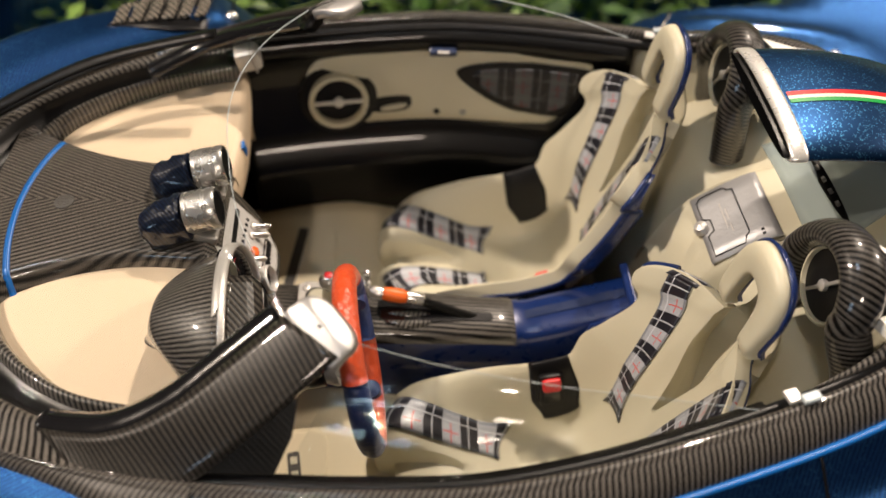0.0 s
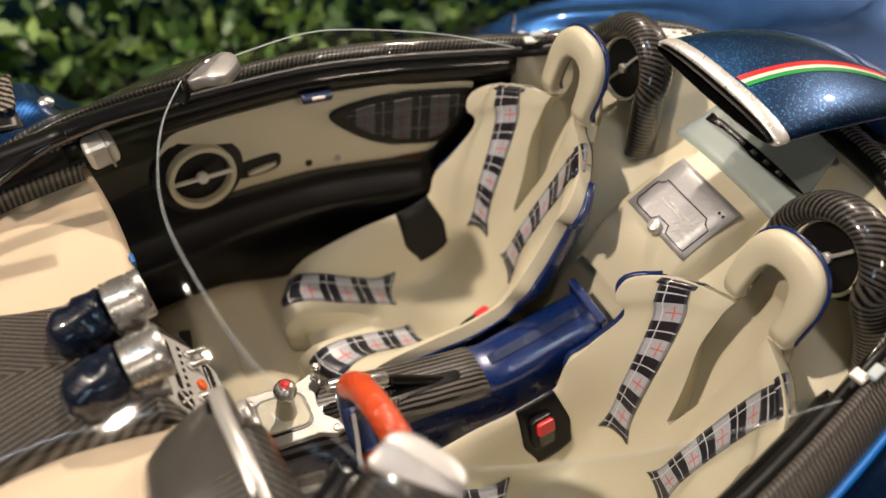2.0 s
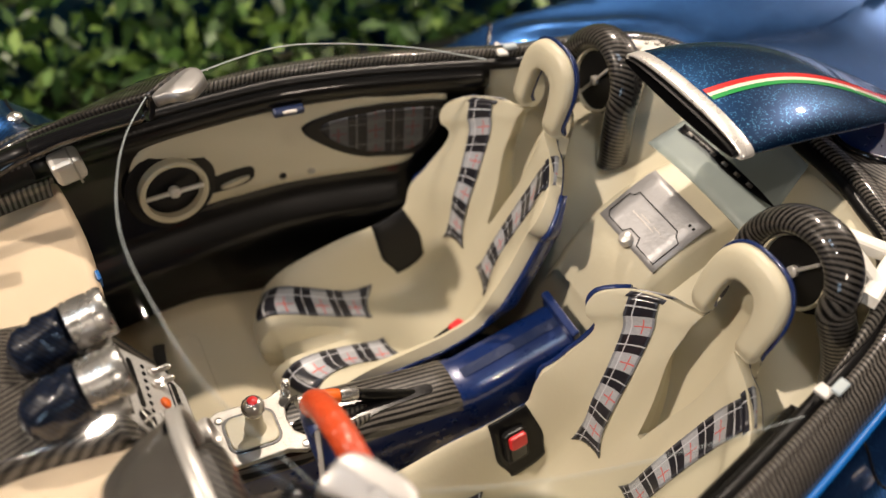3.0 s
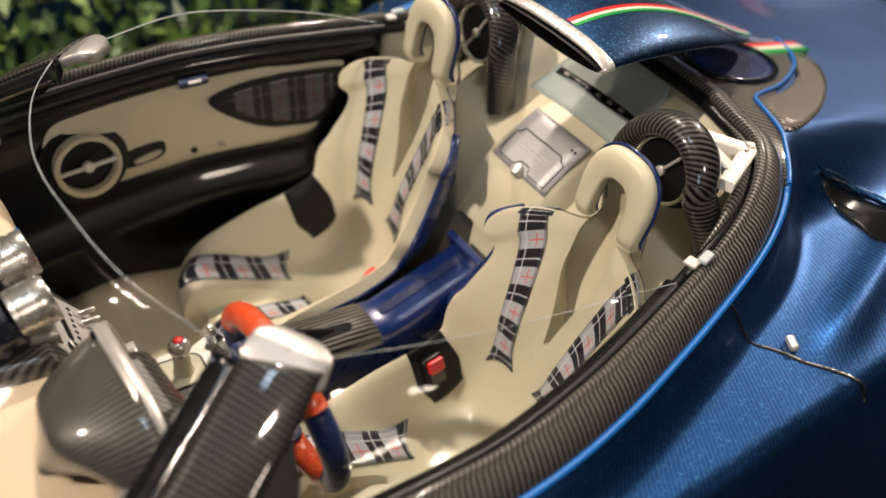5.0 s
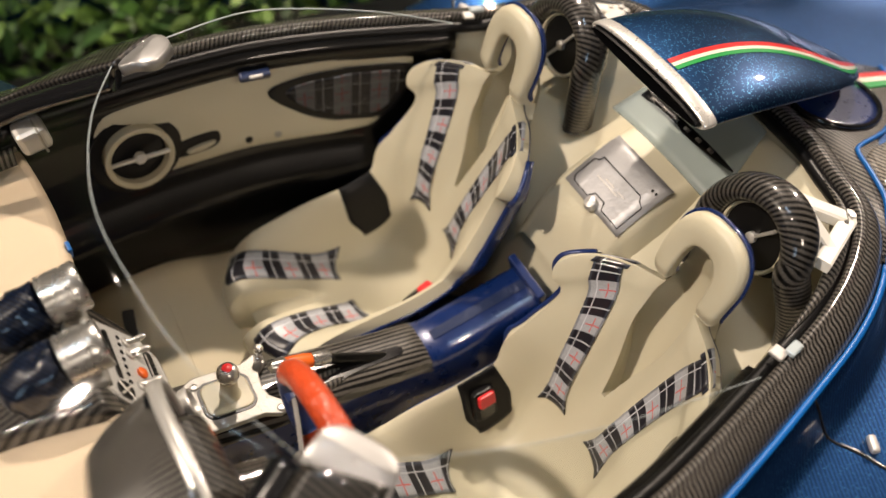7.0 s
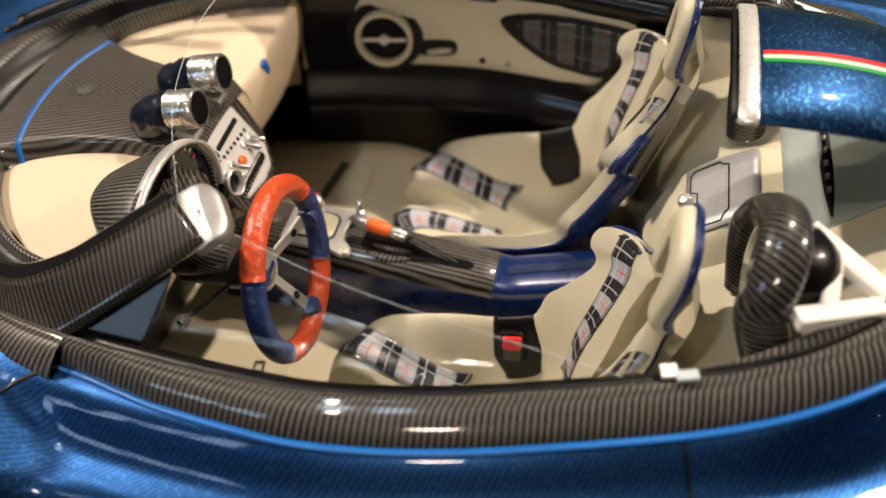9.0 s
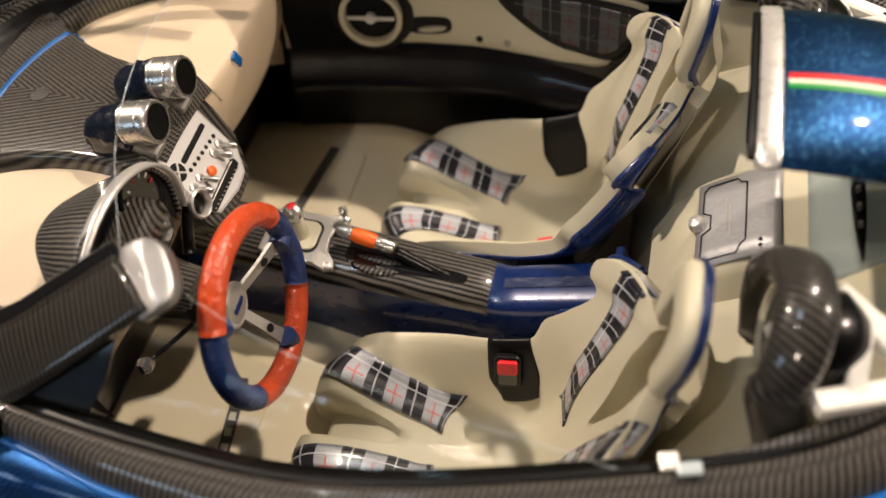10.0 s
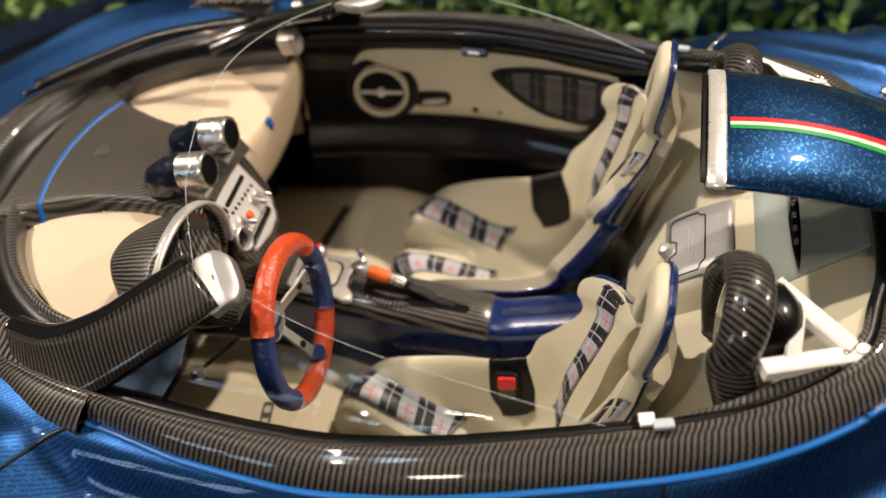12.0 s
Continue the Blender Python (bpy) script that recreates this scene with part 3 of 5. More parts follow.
    tube("head_piping", [arch_point(k, 1.0, -0.20, 0.02) for k in range(2, 59)], 0.05, BLUE_SHELL, seat, 6, up=(1, 0, 0), label="blue edge piping")
    bv, bf = grid(lambda u, y: seat_point(u, max(-0.9, min(0.9, y / seat_width(u))), -0.85 + 0.3 * ease(0.76, 0.88, u)), np.linspace(0.50, 0.945, 48), np.linspace(-0.74, 0.74, 8))
    note(mesh_object("slot_back", bv, bf, CREAM, seat), "cream back of the opening")
    for s in (-1, 1):
        rim_us = np.linspace(0.515, 0.748, 40)
        wv, wf = grid(lambda u, d: seat_point(u, s * (slot_half(u) + 0.04) / seat_width(u), -0.36 - 0.5 * d), rim_us, (0, 0.5, 1))
        note(mesh_object("slot_wall", wv, wf, CREAM, seat), "cream wall of the opening")
    # the shell shows as a blue edge behind the padding
    sv, sf = grid(lambda u, v: seat_point(u, v, -0.46), np.linspace(0.2, 0.747, 60), np.linspace(-0.93, 0.93, 24))
    shell = mesh_object("shell", sv, sf, BLUE_SHELL, seat)
    mod = shell.modifiers.new("thick", "SOLIDIFY")
    mod.thickness, mod.offset = 0.09 * K, 0
    note(shell, "gloss blue moulded shell")
    bm = bmesh.new()
    bm.from_mesh(shell.data)
    drop = [q for q in bm.faces if abs(q.calc_center_median().y) < 0.86 * K and 5.0 * K < q.calc_center_median().z]
    bmesh.ops.delete(bm, geom=drop, context="FACES")
    bm.to_mesh(shell.data)
    bm.free()

    for s in (-1, 1):
        line = [tuple(seat_point(u, s * 1.0, -0.44)) for u in np.linspace(0.14, 0.749, 90)]
        line = [(x, y + s * 0.05, z) for x, y, z in line]
        tube("piping", line, 0.085, BLUE_SHELL, seat, 6, label="blue edge piping")

    for s in (-1, 1):
        def side(u, d):
            x, y, z = seat_point(u, s, -0.44)
            y += s * 0.04
            k = d * ease(0.38, 0.52, u) * (0.25 + 0.75 * ease(0.76, 0.69, u))
            return x + 0.5 * k, y - s * 0.1 * k * k, z - 0.22 * k

        rv, rf = grid(side, np.linspace(0.37, 0.749, 50), np.linspace(0, 1, 5))
        wall = mesh_object("shell_side", rv, rf, BLUE_SHELL, seat)
        wall.modifiers.new("thick", "SOLIDIFY").thickness = 0.06 * K
        note(wall, "gloss blue side of the shell")

    def ribbon(name, line, width, repeats, label, flare=(0, 0), hollow=0.035, lift=0.05, slant=(0, 0)):
        n = len(line)
        verts, uvs = [], []
        mids = np.array([seat_point(u, v) for u, v in line])
        run = np.concatenate(([0.0], np.cumsum(np.linalg.norm(np.diff(mids, axis=0), axis=1))))
        run /= run[-1]
        for i, (u, v) in enumerate(line):
            w = seat_width(u)
            t = run[i]
            k = width[0] + (width[1] - width[0]) * t + flare[0] * (1 - min(1, t / 0.22)) ** 2 + flare[1] * (1 - min(1, (1 - t) / 0.25)) ** 2
            for q in np.linspace(-0.5, 0.5, 7):
                # the cut ends are hollow between two points
                du = (0.25 - q * q) * hollow * ((1 - min(1, t / 0.12)) * (flare[0] > 0) - (1 - min(1, (1 - t) / 0.12)) * (flare[1] > 0))
                du += q * (slant[0] * (1 - min(1, t / 0.15)) + slant[1] * (1 - min(1, (1 - t) / 0.15)))
                p = seat_point(u + du, min(0.99, max(-0.99, v + q * k / w)), lift)
                verts.append(tuple(p))
                uvs.append((repeats * t, q + 0.5))
        faces = [(i * 7 + j, (i + 1) * 7 + j, (i + 1) * 7 + j + 1, i * 7 + j + 1) for i in range(n - 1) for j in range(6)]
        ob = mesh_object(name, verts, faces, PLAID, seat, uvs)
        mod = ob.modifiers.new("thick", "SOLIDIFY")
        mod.thickness, mod.offset = 0.05 * K, 0
        return note(ob, label)

    for s in (-1, 1):
        low, high = 1.08, 1.8
        line = [(u, s * (low + (high - low) * ((u - 0.53) / 0.205)) / seat_width(u)) for u in np.linspace(0.487, 0.736, 44)]
        strap = ribbon("harness_strap", line, (0.60, 0.60), 4.4, "tartan shoulder strap", (0.36, 0), slant=(-0.016 * s, 0))
        # the strap turns over the shoulder and runs down behind it
        turn = [(0.0, 0.02), (0.16, 0.12), (0.36, 0.10), (0.50, -0.05), (0.56, -0.25), (0.57, -0.5)]
        rows = []
        for dx, dz in turn:
            for q in np.linspace(-0.5, 0.5, 5):
                base = seat_point(0.736, max(-0.99, min(0.99, (s * high + q * 0.76) / seat_width(0.736))), 0.06)
                rows.append((base[0] + dx, base[1], base[2] + dz))
        faces = [(i * 5 + j, (i + 1) * 5 + j, (i + 1) * 5 + j + 1, i * 5 + j + 1) for i in range(len(turn) - 1) for j in range(4)]
        loop = mesh_object("strap_loop", rows, faces, PLAID, strap, [(0.3 + 0.12 * (k // 5), (k % 5) / 4) for k in range(len(rows))])
        loop.modifiers.new("thick", "SOLIDIFY").thickness = 0.05 * K
        note(loop, "tartan strap turned over the shoulder")
        line = [(u, s * (0.70 + (0.41 - 0.70) * ease(0.04, 0.28, u))) for u in np.linspace(0.096, 0.285, 34)]
        ribbon("cushion_strap", line, (0.98, 0.95), 3.3, "tartan ribbon over the cushion lobe", (0, 0.2), slant=(0, 0.025 * s))
    # black pocket let into the bolster
    pu, pv = np.linspace(0, 1, 12), np.linspace(0.655, 0.998, 18)
    verts, faces = grid(lambda t, v: seat_point(0.388 + (t - 0.5) * 0.112 * (1 - 0.35 * ease(0.78, 0.655, v)), v, 0.05 * math.sin(math.pi * min(1, 6 * min(t, 1 - t) + 0.15) / 2)), pu, pv)
    pocket = mesh_object("pocket", verts, faces, BLACK, seat)
    pocket.modifiers.new("thick", "SOLIDIFY").thickness = 0.06 * K
    note(pocket, "black buckle pocket in the bolster")
    return seat


seat = make_seat()
seat.matrix_basis = at(0, -4.12, -0.08)
copy_thing(seat, at(2.62, 3.88, 3.62) @ pose(0, 0, 0, 0, -3, 0) @ at(-2.5, 0, -3.5))


def make_buckle(m, side):
    b = thing("belt_buckle", "black belt buckle with a red release button", "buckle", group="belt buckles")
    case = plate("housing", rounded(0.72, 0.98, 0.14), m, 0.2, BLACK, b, 0.06)
    plate("tongue_slot", rounded(0.5, 0.36, 0.06), m @ at(0, -0.2, 0.19), 0.04, BLACK_GLOSS, case, 0.015)
    plate("release_button", rounded(0.54, 0.40, 0.08), m @ at(0, 0.2, 0.19), 0.14, RED, case, 0.05, "red release button")
    return b


make_buckle(at(4.2, -2.12, 3.78, 66, 0, 6), 1)
make_buckle(at(4.35, 1.6, 3.86, 4, -14, -75) @ Matrix.Scale(1.22, 4), -1)
holder = thing("buckle_stalk", "black stitched leather stalk of the belt buckle", "stalk")
tube("sleeve", spline([(5.4, 1.3, 3.35), (5.0, 1.4, 3.5), (4.4, 1.55, 3.58), (3.8, 1.68, 3.5)], 12), 0.36, BLACK, holder, 10)

# ---------------------------------------------------------------- centre tunnel
tunnel = thing("centre_tunnel", "striped carbon and blue centre tunnel between the seats", "console")


def tunnel_section(x):
    top = 5.0 - 0.10 * (x + 2) if x < 3.5 else 4.35 + 0.33 * (x - 3.5)
    mid = 0.25 - 0.03 * (x + 2)
    w = 0.80 + 0.16 * ease(3, -2, x)
    return top, mid, w


TUNNEL_CUT = [(-1.25, -9), (-1.2, -1.6), (-1.08, -0.45), (-0.98, -0.22), (-0.86, -0.09), (-0.6, -0.01), (-0.2, 0.03), (0.2, 0.03), (0.6, -0.01), (0.86, -0.09), (0.98, -0.22), (1.08, -0.45), (1.2, -1.6), (1.25, -9)]


def tunnel_piece(name, x0, x1, mat, label, lift=0.0, lo=0, hi=14):
    xs = np.linspace(x0, x1, 30)
    prof = TUNNEL_CUT[lo:hi]
    verts, uvs = [], []
    for x in xs:
        top, mid, w = tunnel_section(x)
        for a, b in prof:
            verts.append((x, mid + a * w, max(1.6, top + b + lift)))
            uvs.append((a * w * K, x * 0.06 * K))
    m = len(prof)
    faces = [(i * m + j, (i + 1) * m + j, (i + 1) * m + j + 1, i * m + j + 1) for i in range(len(xs) - 1) for j in range(m - 1)]
    faces += [tuple(reversed(range(m))), tuple(range((len(xs) - 1) * m, len(xs) * m))]
    ob = mesh_object(name, verts, faces, mat, tunnel, uvs)
    ob.data.set_sharp_from_angle(angle=radians(50))
    return note(ob, label)


tunnel_piece("core", -5.5, 6.7, BLUE_SHELL, "gloss blue tunnel")
tunnel_piece("carbon_cover", -5.4, 3.5, CARBON, "striped carbon cover", 0.05, 2, 12)
tunnel_piece("seam", 3.52, 6.6, BLUE_LEATHER, "navy seam strip along the tunnel", 0.03, 6, 8)
top, mid, w = tunnel_section(6.6)
block("upstand", (0.25, 1.7, 0.7), at(6.75, mid, top + 0.1, 0, -18, 0), BLUE_SHELL, tunnel, 0.06)
outline = [(2.62 + 0.16 * math.sin(t), -0.2 + 0.16 * math.cos(t)) for t in np.linspace(0, math.pi, 8)] + [(1.2, -0.42), (0.2, -0.62), (-0.4, -0.55), (-0.75, -0.2), (-0.7, 0.3), (-0.3, 0.5), (0.4, 0.38), (1.4, 0.06)]
sl = [(x - 1.0, y) for x, y in outline]
plate("brake_slot", [(x, y) for x, y in sl], at(0.92, 0.14, 4.76, 0, 5.7, 0), 0.03, BLACK_GLOSS, tunnel, 0.01, "black handbrake slot")
for pts in ([(0.9, -0.40), (0.1, -0.52), (-0.6, -0.42)], [(0.9, -0.12), (0.1, -0.16), (-0.6, -0.1)]):
    tube("moulding", spline([(x, y + 0.14, 4.80 - 0.1 * x) for x, y in pts], 14), 0.13, CARBON, tunnel, 10, scale=[0.3 + 0.7 * math.sin(math.pi * k / 13) ** 0.5 if 0 < k < 13 else 0.3 for k in range(14)])

brake = thing("handbrake", "handbrake lever with an orange and alloy grip", "handbrake")
tube("lever", spline([(2.4, -0.06, 4.42), (1.6, 0.04, 4.75), (0.6, 0.2, 5.15)], 14), 0.15, CARBON_BLACK, brake, 10, label="black carbon lever")
AXB = Vector((-1, 0.09, 0.22)).normalized()
lathe("grip", [(0.0, 0.19), (0.15, 0.215), (0.5, 0.22), (0.72, 0.19)], (0.1, 0.26, 5.32), AXB, ORANGE, brake, 18, "orange grip band")
lathe("collar", [(-0.55, 0.11), (-0.5, 0.17), (-0.25, 0.20), (-0.02, 0.19)], (0.1, 0.26, 5.32), AXB, CHROME, brake, 18, "alloy collar")
lathe("tip", [(0.72, 0.18), (0.95, 0.19), (1.12, 0.15), (1.2, 0.0)], (0.1, 0.26, 5.32), AXB, CHROME, brake, 18, "alloy tip")

gate = thing("gear_lever", "alloy gear lever with red topped knob on a cast plate", "gear lever")
GP = at(-2.12, 0.2, 5.14, 0, 5.7, 0)
EARS = [(-1.05, -0.72), (-0.8, -0.86), (0.55, -0.84), (0.95, -1.0), (1.2, -0.9), (1.12, -0.62), (0.86, -0.35), (0.80, 0.0), (0.86, 0.38), (1.12, 0.62), (1.16, 0.88), (0.9, 0.98), (0.5, 0.82), (-0.8, 0.84), (-1.05, 0.7)]
gp = plate("gate_plate", EARS, GP, 0.14, SILVER_MATT, gate, 0.04, "cast alloy plate")
plate("gate_rim", rounded(1.36, 1.14, 0.3), GP @ at(-0.12, 0, 0.13), 0.03, BLACK, gate, 0.01)
plate("boot", rounded(1.22, 1.0, 0.26), GP @ at(-0.12, 0, 0.14), 0.06, CREAM, gate, 0.04, "cream leather boot")
lathe("stem", [(0.0, 0.42), (0.06, 0.34), (0.16, 0.27), (0.3, 0.235), (0.7, 0.215), (0.78, 0.19)], (-2.16, 0.2, 5.2), (0.05, 0.0, 1), CREAM, gate, 22, "cream leather gaiter")
knob = lathe("knob", [(0, 0.17)] + [(0.33 - 0.29 * math.cos(t), 0.29 * math.sin(t)) for t in np.linspace(0.6, 2.75, 12)] + [(0.60, 0)], (-2.13, 0.2, 5.93), (0.05, 0.0, 1), CHROME, gate, 22, "polished ball knob")
lathe("knob_cap", [(0, 0.13), (0.03, 0.13), (0.05, 0.09), (0.06, 0)], (-2.10, 0.2, 6.50), (0.05, 0.0, 1), RED, knob, 16, "red cap")
for x, y in ((-0.8, 0.55), (1.0, -0.82)):
    p = GP @ at(x, y, 0.13)
    lathe("bolt", [(0, 0.11), (0.05, 0.11), (0.06, 0.07), (0.03, 0.06)], p.translation / K, (0.1, 0, 1), SILVER, gp, 14)
p = GP @ at(1.0, 0.8, 0.13)
lathe("peg", [(0, 0.12), (0.1, 0.12), (0.12, 0.06), (0.3, 0.06), (0.32, 0.12), (0.48, 0.13), (0.55, 0.07), (0.56, 0)], p.translation / K, (0.1, 0, 1), CHROME, gate, 14, "small alloy peg")

# ---------------------------------------------------------------- dashboard and front of the cockpit
EDGE_IN = [(-4.9, -5.5), (-5.9, -5.42), (-7.4, -4.95), (-8.8, -3.9), (-9.9, -2.4), (-10.5, -0.6), (-10.75, 1.3), (-10.5, 3.2), (-9.7, 4.8), (-8.4, 5.85), (-6.9, 6.45), (-5.0, 6.85)]
COWL_IN = spline([(x, y) for x, y in EDGE_IN], 90)
lo, hi = rim_index(-4.2, 1), rim_index(-4.2, -1) + 260
COWL_OUT = spline([tuple(RIM[i % 260]) for i in np.linspace(hi, lo, 40).astype(int)], 90)

cowl = thing("windscreen_surround", "striped carbon windscreen surround with black gasket", "surround")


def cowl_strip(name, stops, mat, label):
    """A strip between the inner and the outer edge: rows of (share across, z over the dash)."""
    verts, uvs, run = [], [], 0.0
    for k in range(90):
        if k:
            run += np.linalg.norm(COWL_IN[k] - COWL_IN[k - 1])
        wide = np.linalg.norm(COWL_OUT[k] - COWL_IN[k])
        for s, z in stops:
            x, y = COWL_IN[k] + (COWL_OUT[k] - COWL_IN[k]) * s
            end = rim_z(x) - 0.02
            zz = z if s < 0.7 else z + (end - z) * ease(0.7, 1.0, s)
            verts.append((x, y, zz))
            uvs.append((run * K, s * wide * K))
    m = len(stops)
    faces = [(i * m + j, i * m + j + 1, (i + 1) * m + j + 1, (i + 1) * m + j) for i in range(89) for j in range(m - 1)]
    ob = mesh_object(name, verts, faces, mat, cowl, uvs)
    return note(ob, label)


cowl_strip("inner_ridge", [(0.0, 8.3), (0.015, 8.75), (0.04, 9.0), (0.09, 9.1), (0.145, 9.04), (0.175, 8.85)], CARBON, "striped carbon inner ridge")
cowl_strip("gasket", [(0.17, 8.86), (0.24, 8.8), (0.36, 8.86), (0.45, 9.2), (0.5, 9.38), (0.52, 9.42)], BLACK, "gloss black windscreen gasket")
cowl_strip("outer_panel", [(0.51, 9.40), (0.55, 9.50), (0.65, 9.55), (0.8, 9.5), (0.9, 9.45), (1.0, 9.4)], CARBON, "striped carbon outer panel")

dash = thing("dashboard", "cream leather dashboard with carbon centre tongue", "dashboard")


def dash_top(u, v):
    """The padded top: u along the car, v across."""
    t = ease(-11, -5, u)
    near, far = -(3.15 + 2.75 * t), 4.75 + 2.75 * t
    y = near + (far - near) * (v + 1) / 2
    u = u + 0.3 * math.sin(min(1, abs(v)) * math.pi) * ease(-7.5, -5.05, u)
    return u, y, 8.42 + 0.22 * (1 - v * v) + 0.1 * t - 0.3 * ease(-9.5, -11.0, u)


v1, f1 = grid(dash_top, np.linspace(-11.2, -5.05, 30), np.linspace(-1, 1, 44))
note(mesh_object("upper_pad", v1, f1, CREAM_DASH, dash), "cream leather top pad")
edge = [dash_top(-5.05, v) for v in np.linspace(-1, 1, 44)]
DROP = [(0, 0), (0.10, -0.03), (0.19, -0.12), (0.24, -0.3), (0.22, -0.8), (0.05, -1.6), (-0.35, -2.6), (-0.9, -3.2)]
v2, f2 = grid(lambda k, j: (edge[j][0] + DROP[k][0], edge[j][1], edge[j][2] + DROP[k][1]), range(len(DROP)), range(44))
note(mesh_object("face_pad", v2, f2, CREAM_DASH, dash), "cream leather lower face")
# the far end is cream, the near one coloured black
for v_ in (-1, 1):
    fall = grid(lambda u, k: (u, dash_top(u, v_)[1] + v_ * 0.04 * math.sin(k * 3), dash_top(u, v_)[2] - 3.6 * k), np.linspace(-11.2, -5.05, 24), np.linspace(0, 1, 6))
    note(mesh_object("end_pad", *fall, CREAM_DASH if v_ > 0 else BLACK, dash), "cream leather end" if v_ > 0 else "near end in plain black")
mesh_object("side_pad", *grid(lambda k, s: (edge[-1][0] + DROP[k][0] - s * 1.4 * (1 - 0.06 * k), edge[-1][1] + 0.06 * math.sin(s * 3), edge[-1][2] + DROP[k][1]), range(len(DROP)), np.linspace(0, 1, 6)), CREAM_DASH, dash)
# plain black sheet that closes off the space under the dash
under_dash = mesh_object("under_dash_sheet", *grid(lambda k, v: (-5.5 - 1.6 * k, v * 7.3 + 0.1, 6.2 - 4.5 * k), np.linspace(0, 1, 5), np.linspace(-1, 1, 12)), BLACK, dash)
under_dash.modifiers.new("thick", "SOLIDIFY").thickness = 0.1 * K
note(under_dash, "plain black sheet under the dash")
block("blue_tab", (0.1, 0.26, 0.56), at(-4.53, 3.68, 8.42, 24, 0, 5), BLUE_LINE, dash, 0.03, "bright blue tab")
block("script_bar", (0.03, 0.42, 0.1), at(-4.86, 4.1, 8.6, 0, 0, 8), SILVER_MATT, dash, 0.01)


def tongue(u, v):
    x = -10.9 + 6.3 * u
    mid = 1.15 - 0.11 * (x + 10.9)
    w = 1.85 + 0.15 * ease(0.6, 1, u) + 1.9 * (1 - u) ** 3 + 0.15 * (1 - u)
    e = abs(v)
    return x, mid + v * w, 8.98 + 0.22 * (1 - v * v) - 0.55 * ease(0.86, 1.0, e) + 0.05 * u - 0.5 * ease(0.95, 1.0, u)


vs = [-1, -0.97, -0.93, -0.9, -0.87, -0.8, -0.6, -0.4, -0.2, 0]
vs = vs + [-v for v in reversed(vs[:-1])]
v3, f3 = grid(tongue, np.linspace(0, 1, 40), vs)
# the weave runs in a herringbone to both sides of the middle
note(mesh_object("centre_tongue", v3, f3, CARBON_FINE, dash, [(abs(y - (1.15 - 0.11 * (x + 10.9))) * K * 0.9, x * 1.3 * K) for x, y, z in v3]), "herringbone carbon tongue")
line = []
for y in np.linspace(-1.9, 3.75, 40):
    x = -10.0 + 0.42 * ((y - 0.7) / 2.7) ** 2
    u = (x + 10.9) / 6.3
    mid, w = 1.15 - 0.11 * (x + 10.9), tongue(u, 1)[1] - (1.15 - 0.11 * (x + 10.9))
    if abs(y - mid) < w:
        line.append((x, y, tongue(u, (y - mid) / w)[2] + 0.01))
sweep("blue_stripe", line, [(-0.08, -0.02), (-0.08, 0.012), (0.08, 0.012), (0.08, -0.02)], BLUE_LINE, dash, label="bright blue pinstripe")
lathe("button_disc", [(0, 0.26), (0.04, 0.26), (0.06, 0.22)], (-8.82, 0.8, 9.2), (0, 0, 1), GRIT, dash, 24)

for name, y in (("a", 1.24), ("b", -0.38)):
    vent = thing("air_vent", "turned alloy tube air vent in a dark blue carbon sleeve", "air vent", group="dashboard air vents")
    ax = Vector((1, 0.08, 0.12)).normalized()
    o = Vector((-5.0, y, 9.82)) - ax * 0.35
    prof = [(0.04, 0.50), (0.06, 0.54), (0.13, 0.54), (0.15, 0.52), (0.18, 0.52), (0.20, 0.54), (0.55, 0.54), (0.57, 0.515), (0.62, 0.515), (0.64, 0.54), (0.84, 0.54), (0.88, 0.51), (0.88, 0.445)]
    barrel = lathe("tube", prof, o, ax, CHROME, vent, 40, "turned alloy tube", cap=False)
    lathe("throat", [(0.86, 0.435), (0.7, 0.40), (0.2, 0.36), (0.22, 0.2), (0.23, 0.0)], o, ax, BLACK, barrel, 28)
    for k in range(3):
        d = Vector((0, math.cos(k * 2.1), math.sin(k * 2.1))) * 0.2
        lathe("fin", [(0.22, 0.03), (0.65, 0.03), (0.66, 0.0)], o + d, ax, SILVER, barrel, 8)
    prof = [(-1.35, 0.02), (-1.32, 0.2), (-1.27, 0.33), (-1.2, 0.42), (-1.12, 0.5), (-1.05, 0.55), (-0.95, 0.58), (-0.8, 0.60), (-0.6, 0.595), (-0.45, 0.585), (-0.3, 0.58), (-0.15, 0.57), (0.0, 0.56), (0.06, 0.5)]
    sleeve = lathe("sleeve", prof, o + Vector((0.05, 0, -0.08)), ax + Vector((0, -0.1, 0.3)), SLEEVE, vent, 40, "dark blue wrinkled sleeve")
    for v in sleeve.data.vertices:
        c = v.co / K
        crease = noise.noise(Vector((c.x * 5.0, c.y * 3.2, c.z * 3.2)) + Vector((name == "b", 0, 0)) * 7) + 0.7 * noise.noise(c * 11)
        mid_ = o + ax * (c - o).dot(ax)
        v.co = (c + (c - mid_) * 0.26 * crease) * K
    block("bracket", (0.8, 0.6, 0.3), at(-5.0, y - 0.12, 9.2, 0, 25, 0), SILVER_MATT, vent, 0.1)

stack = thing("centre_stack", "brushed alloy centre stack with switches and orange button", "control panel")
SP = Matrix.Translation((-4.28 * K, 0.28 * K, 8.08 * K)) @ Matrix(((0, -0.555, 0.832, 0), (1, 0, 0, 0), (0, 0.832, 0.555, 0), (0, 0, 0, 1)))
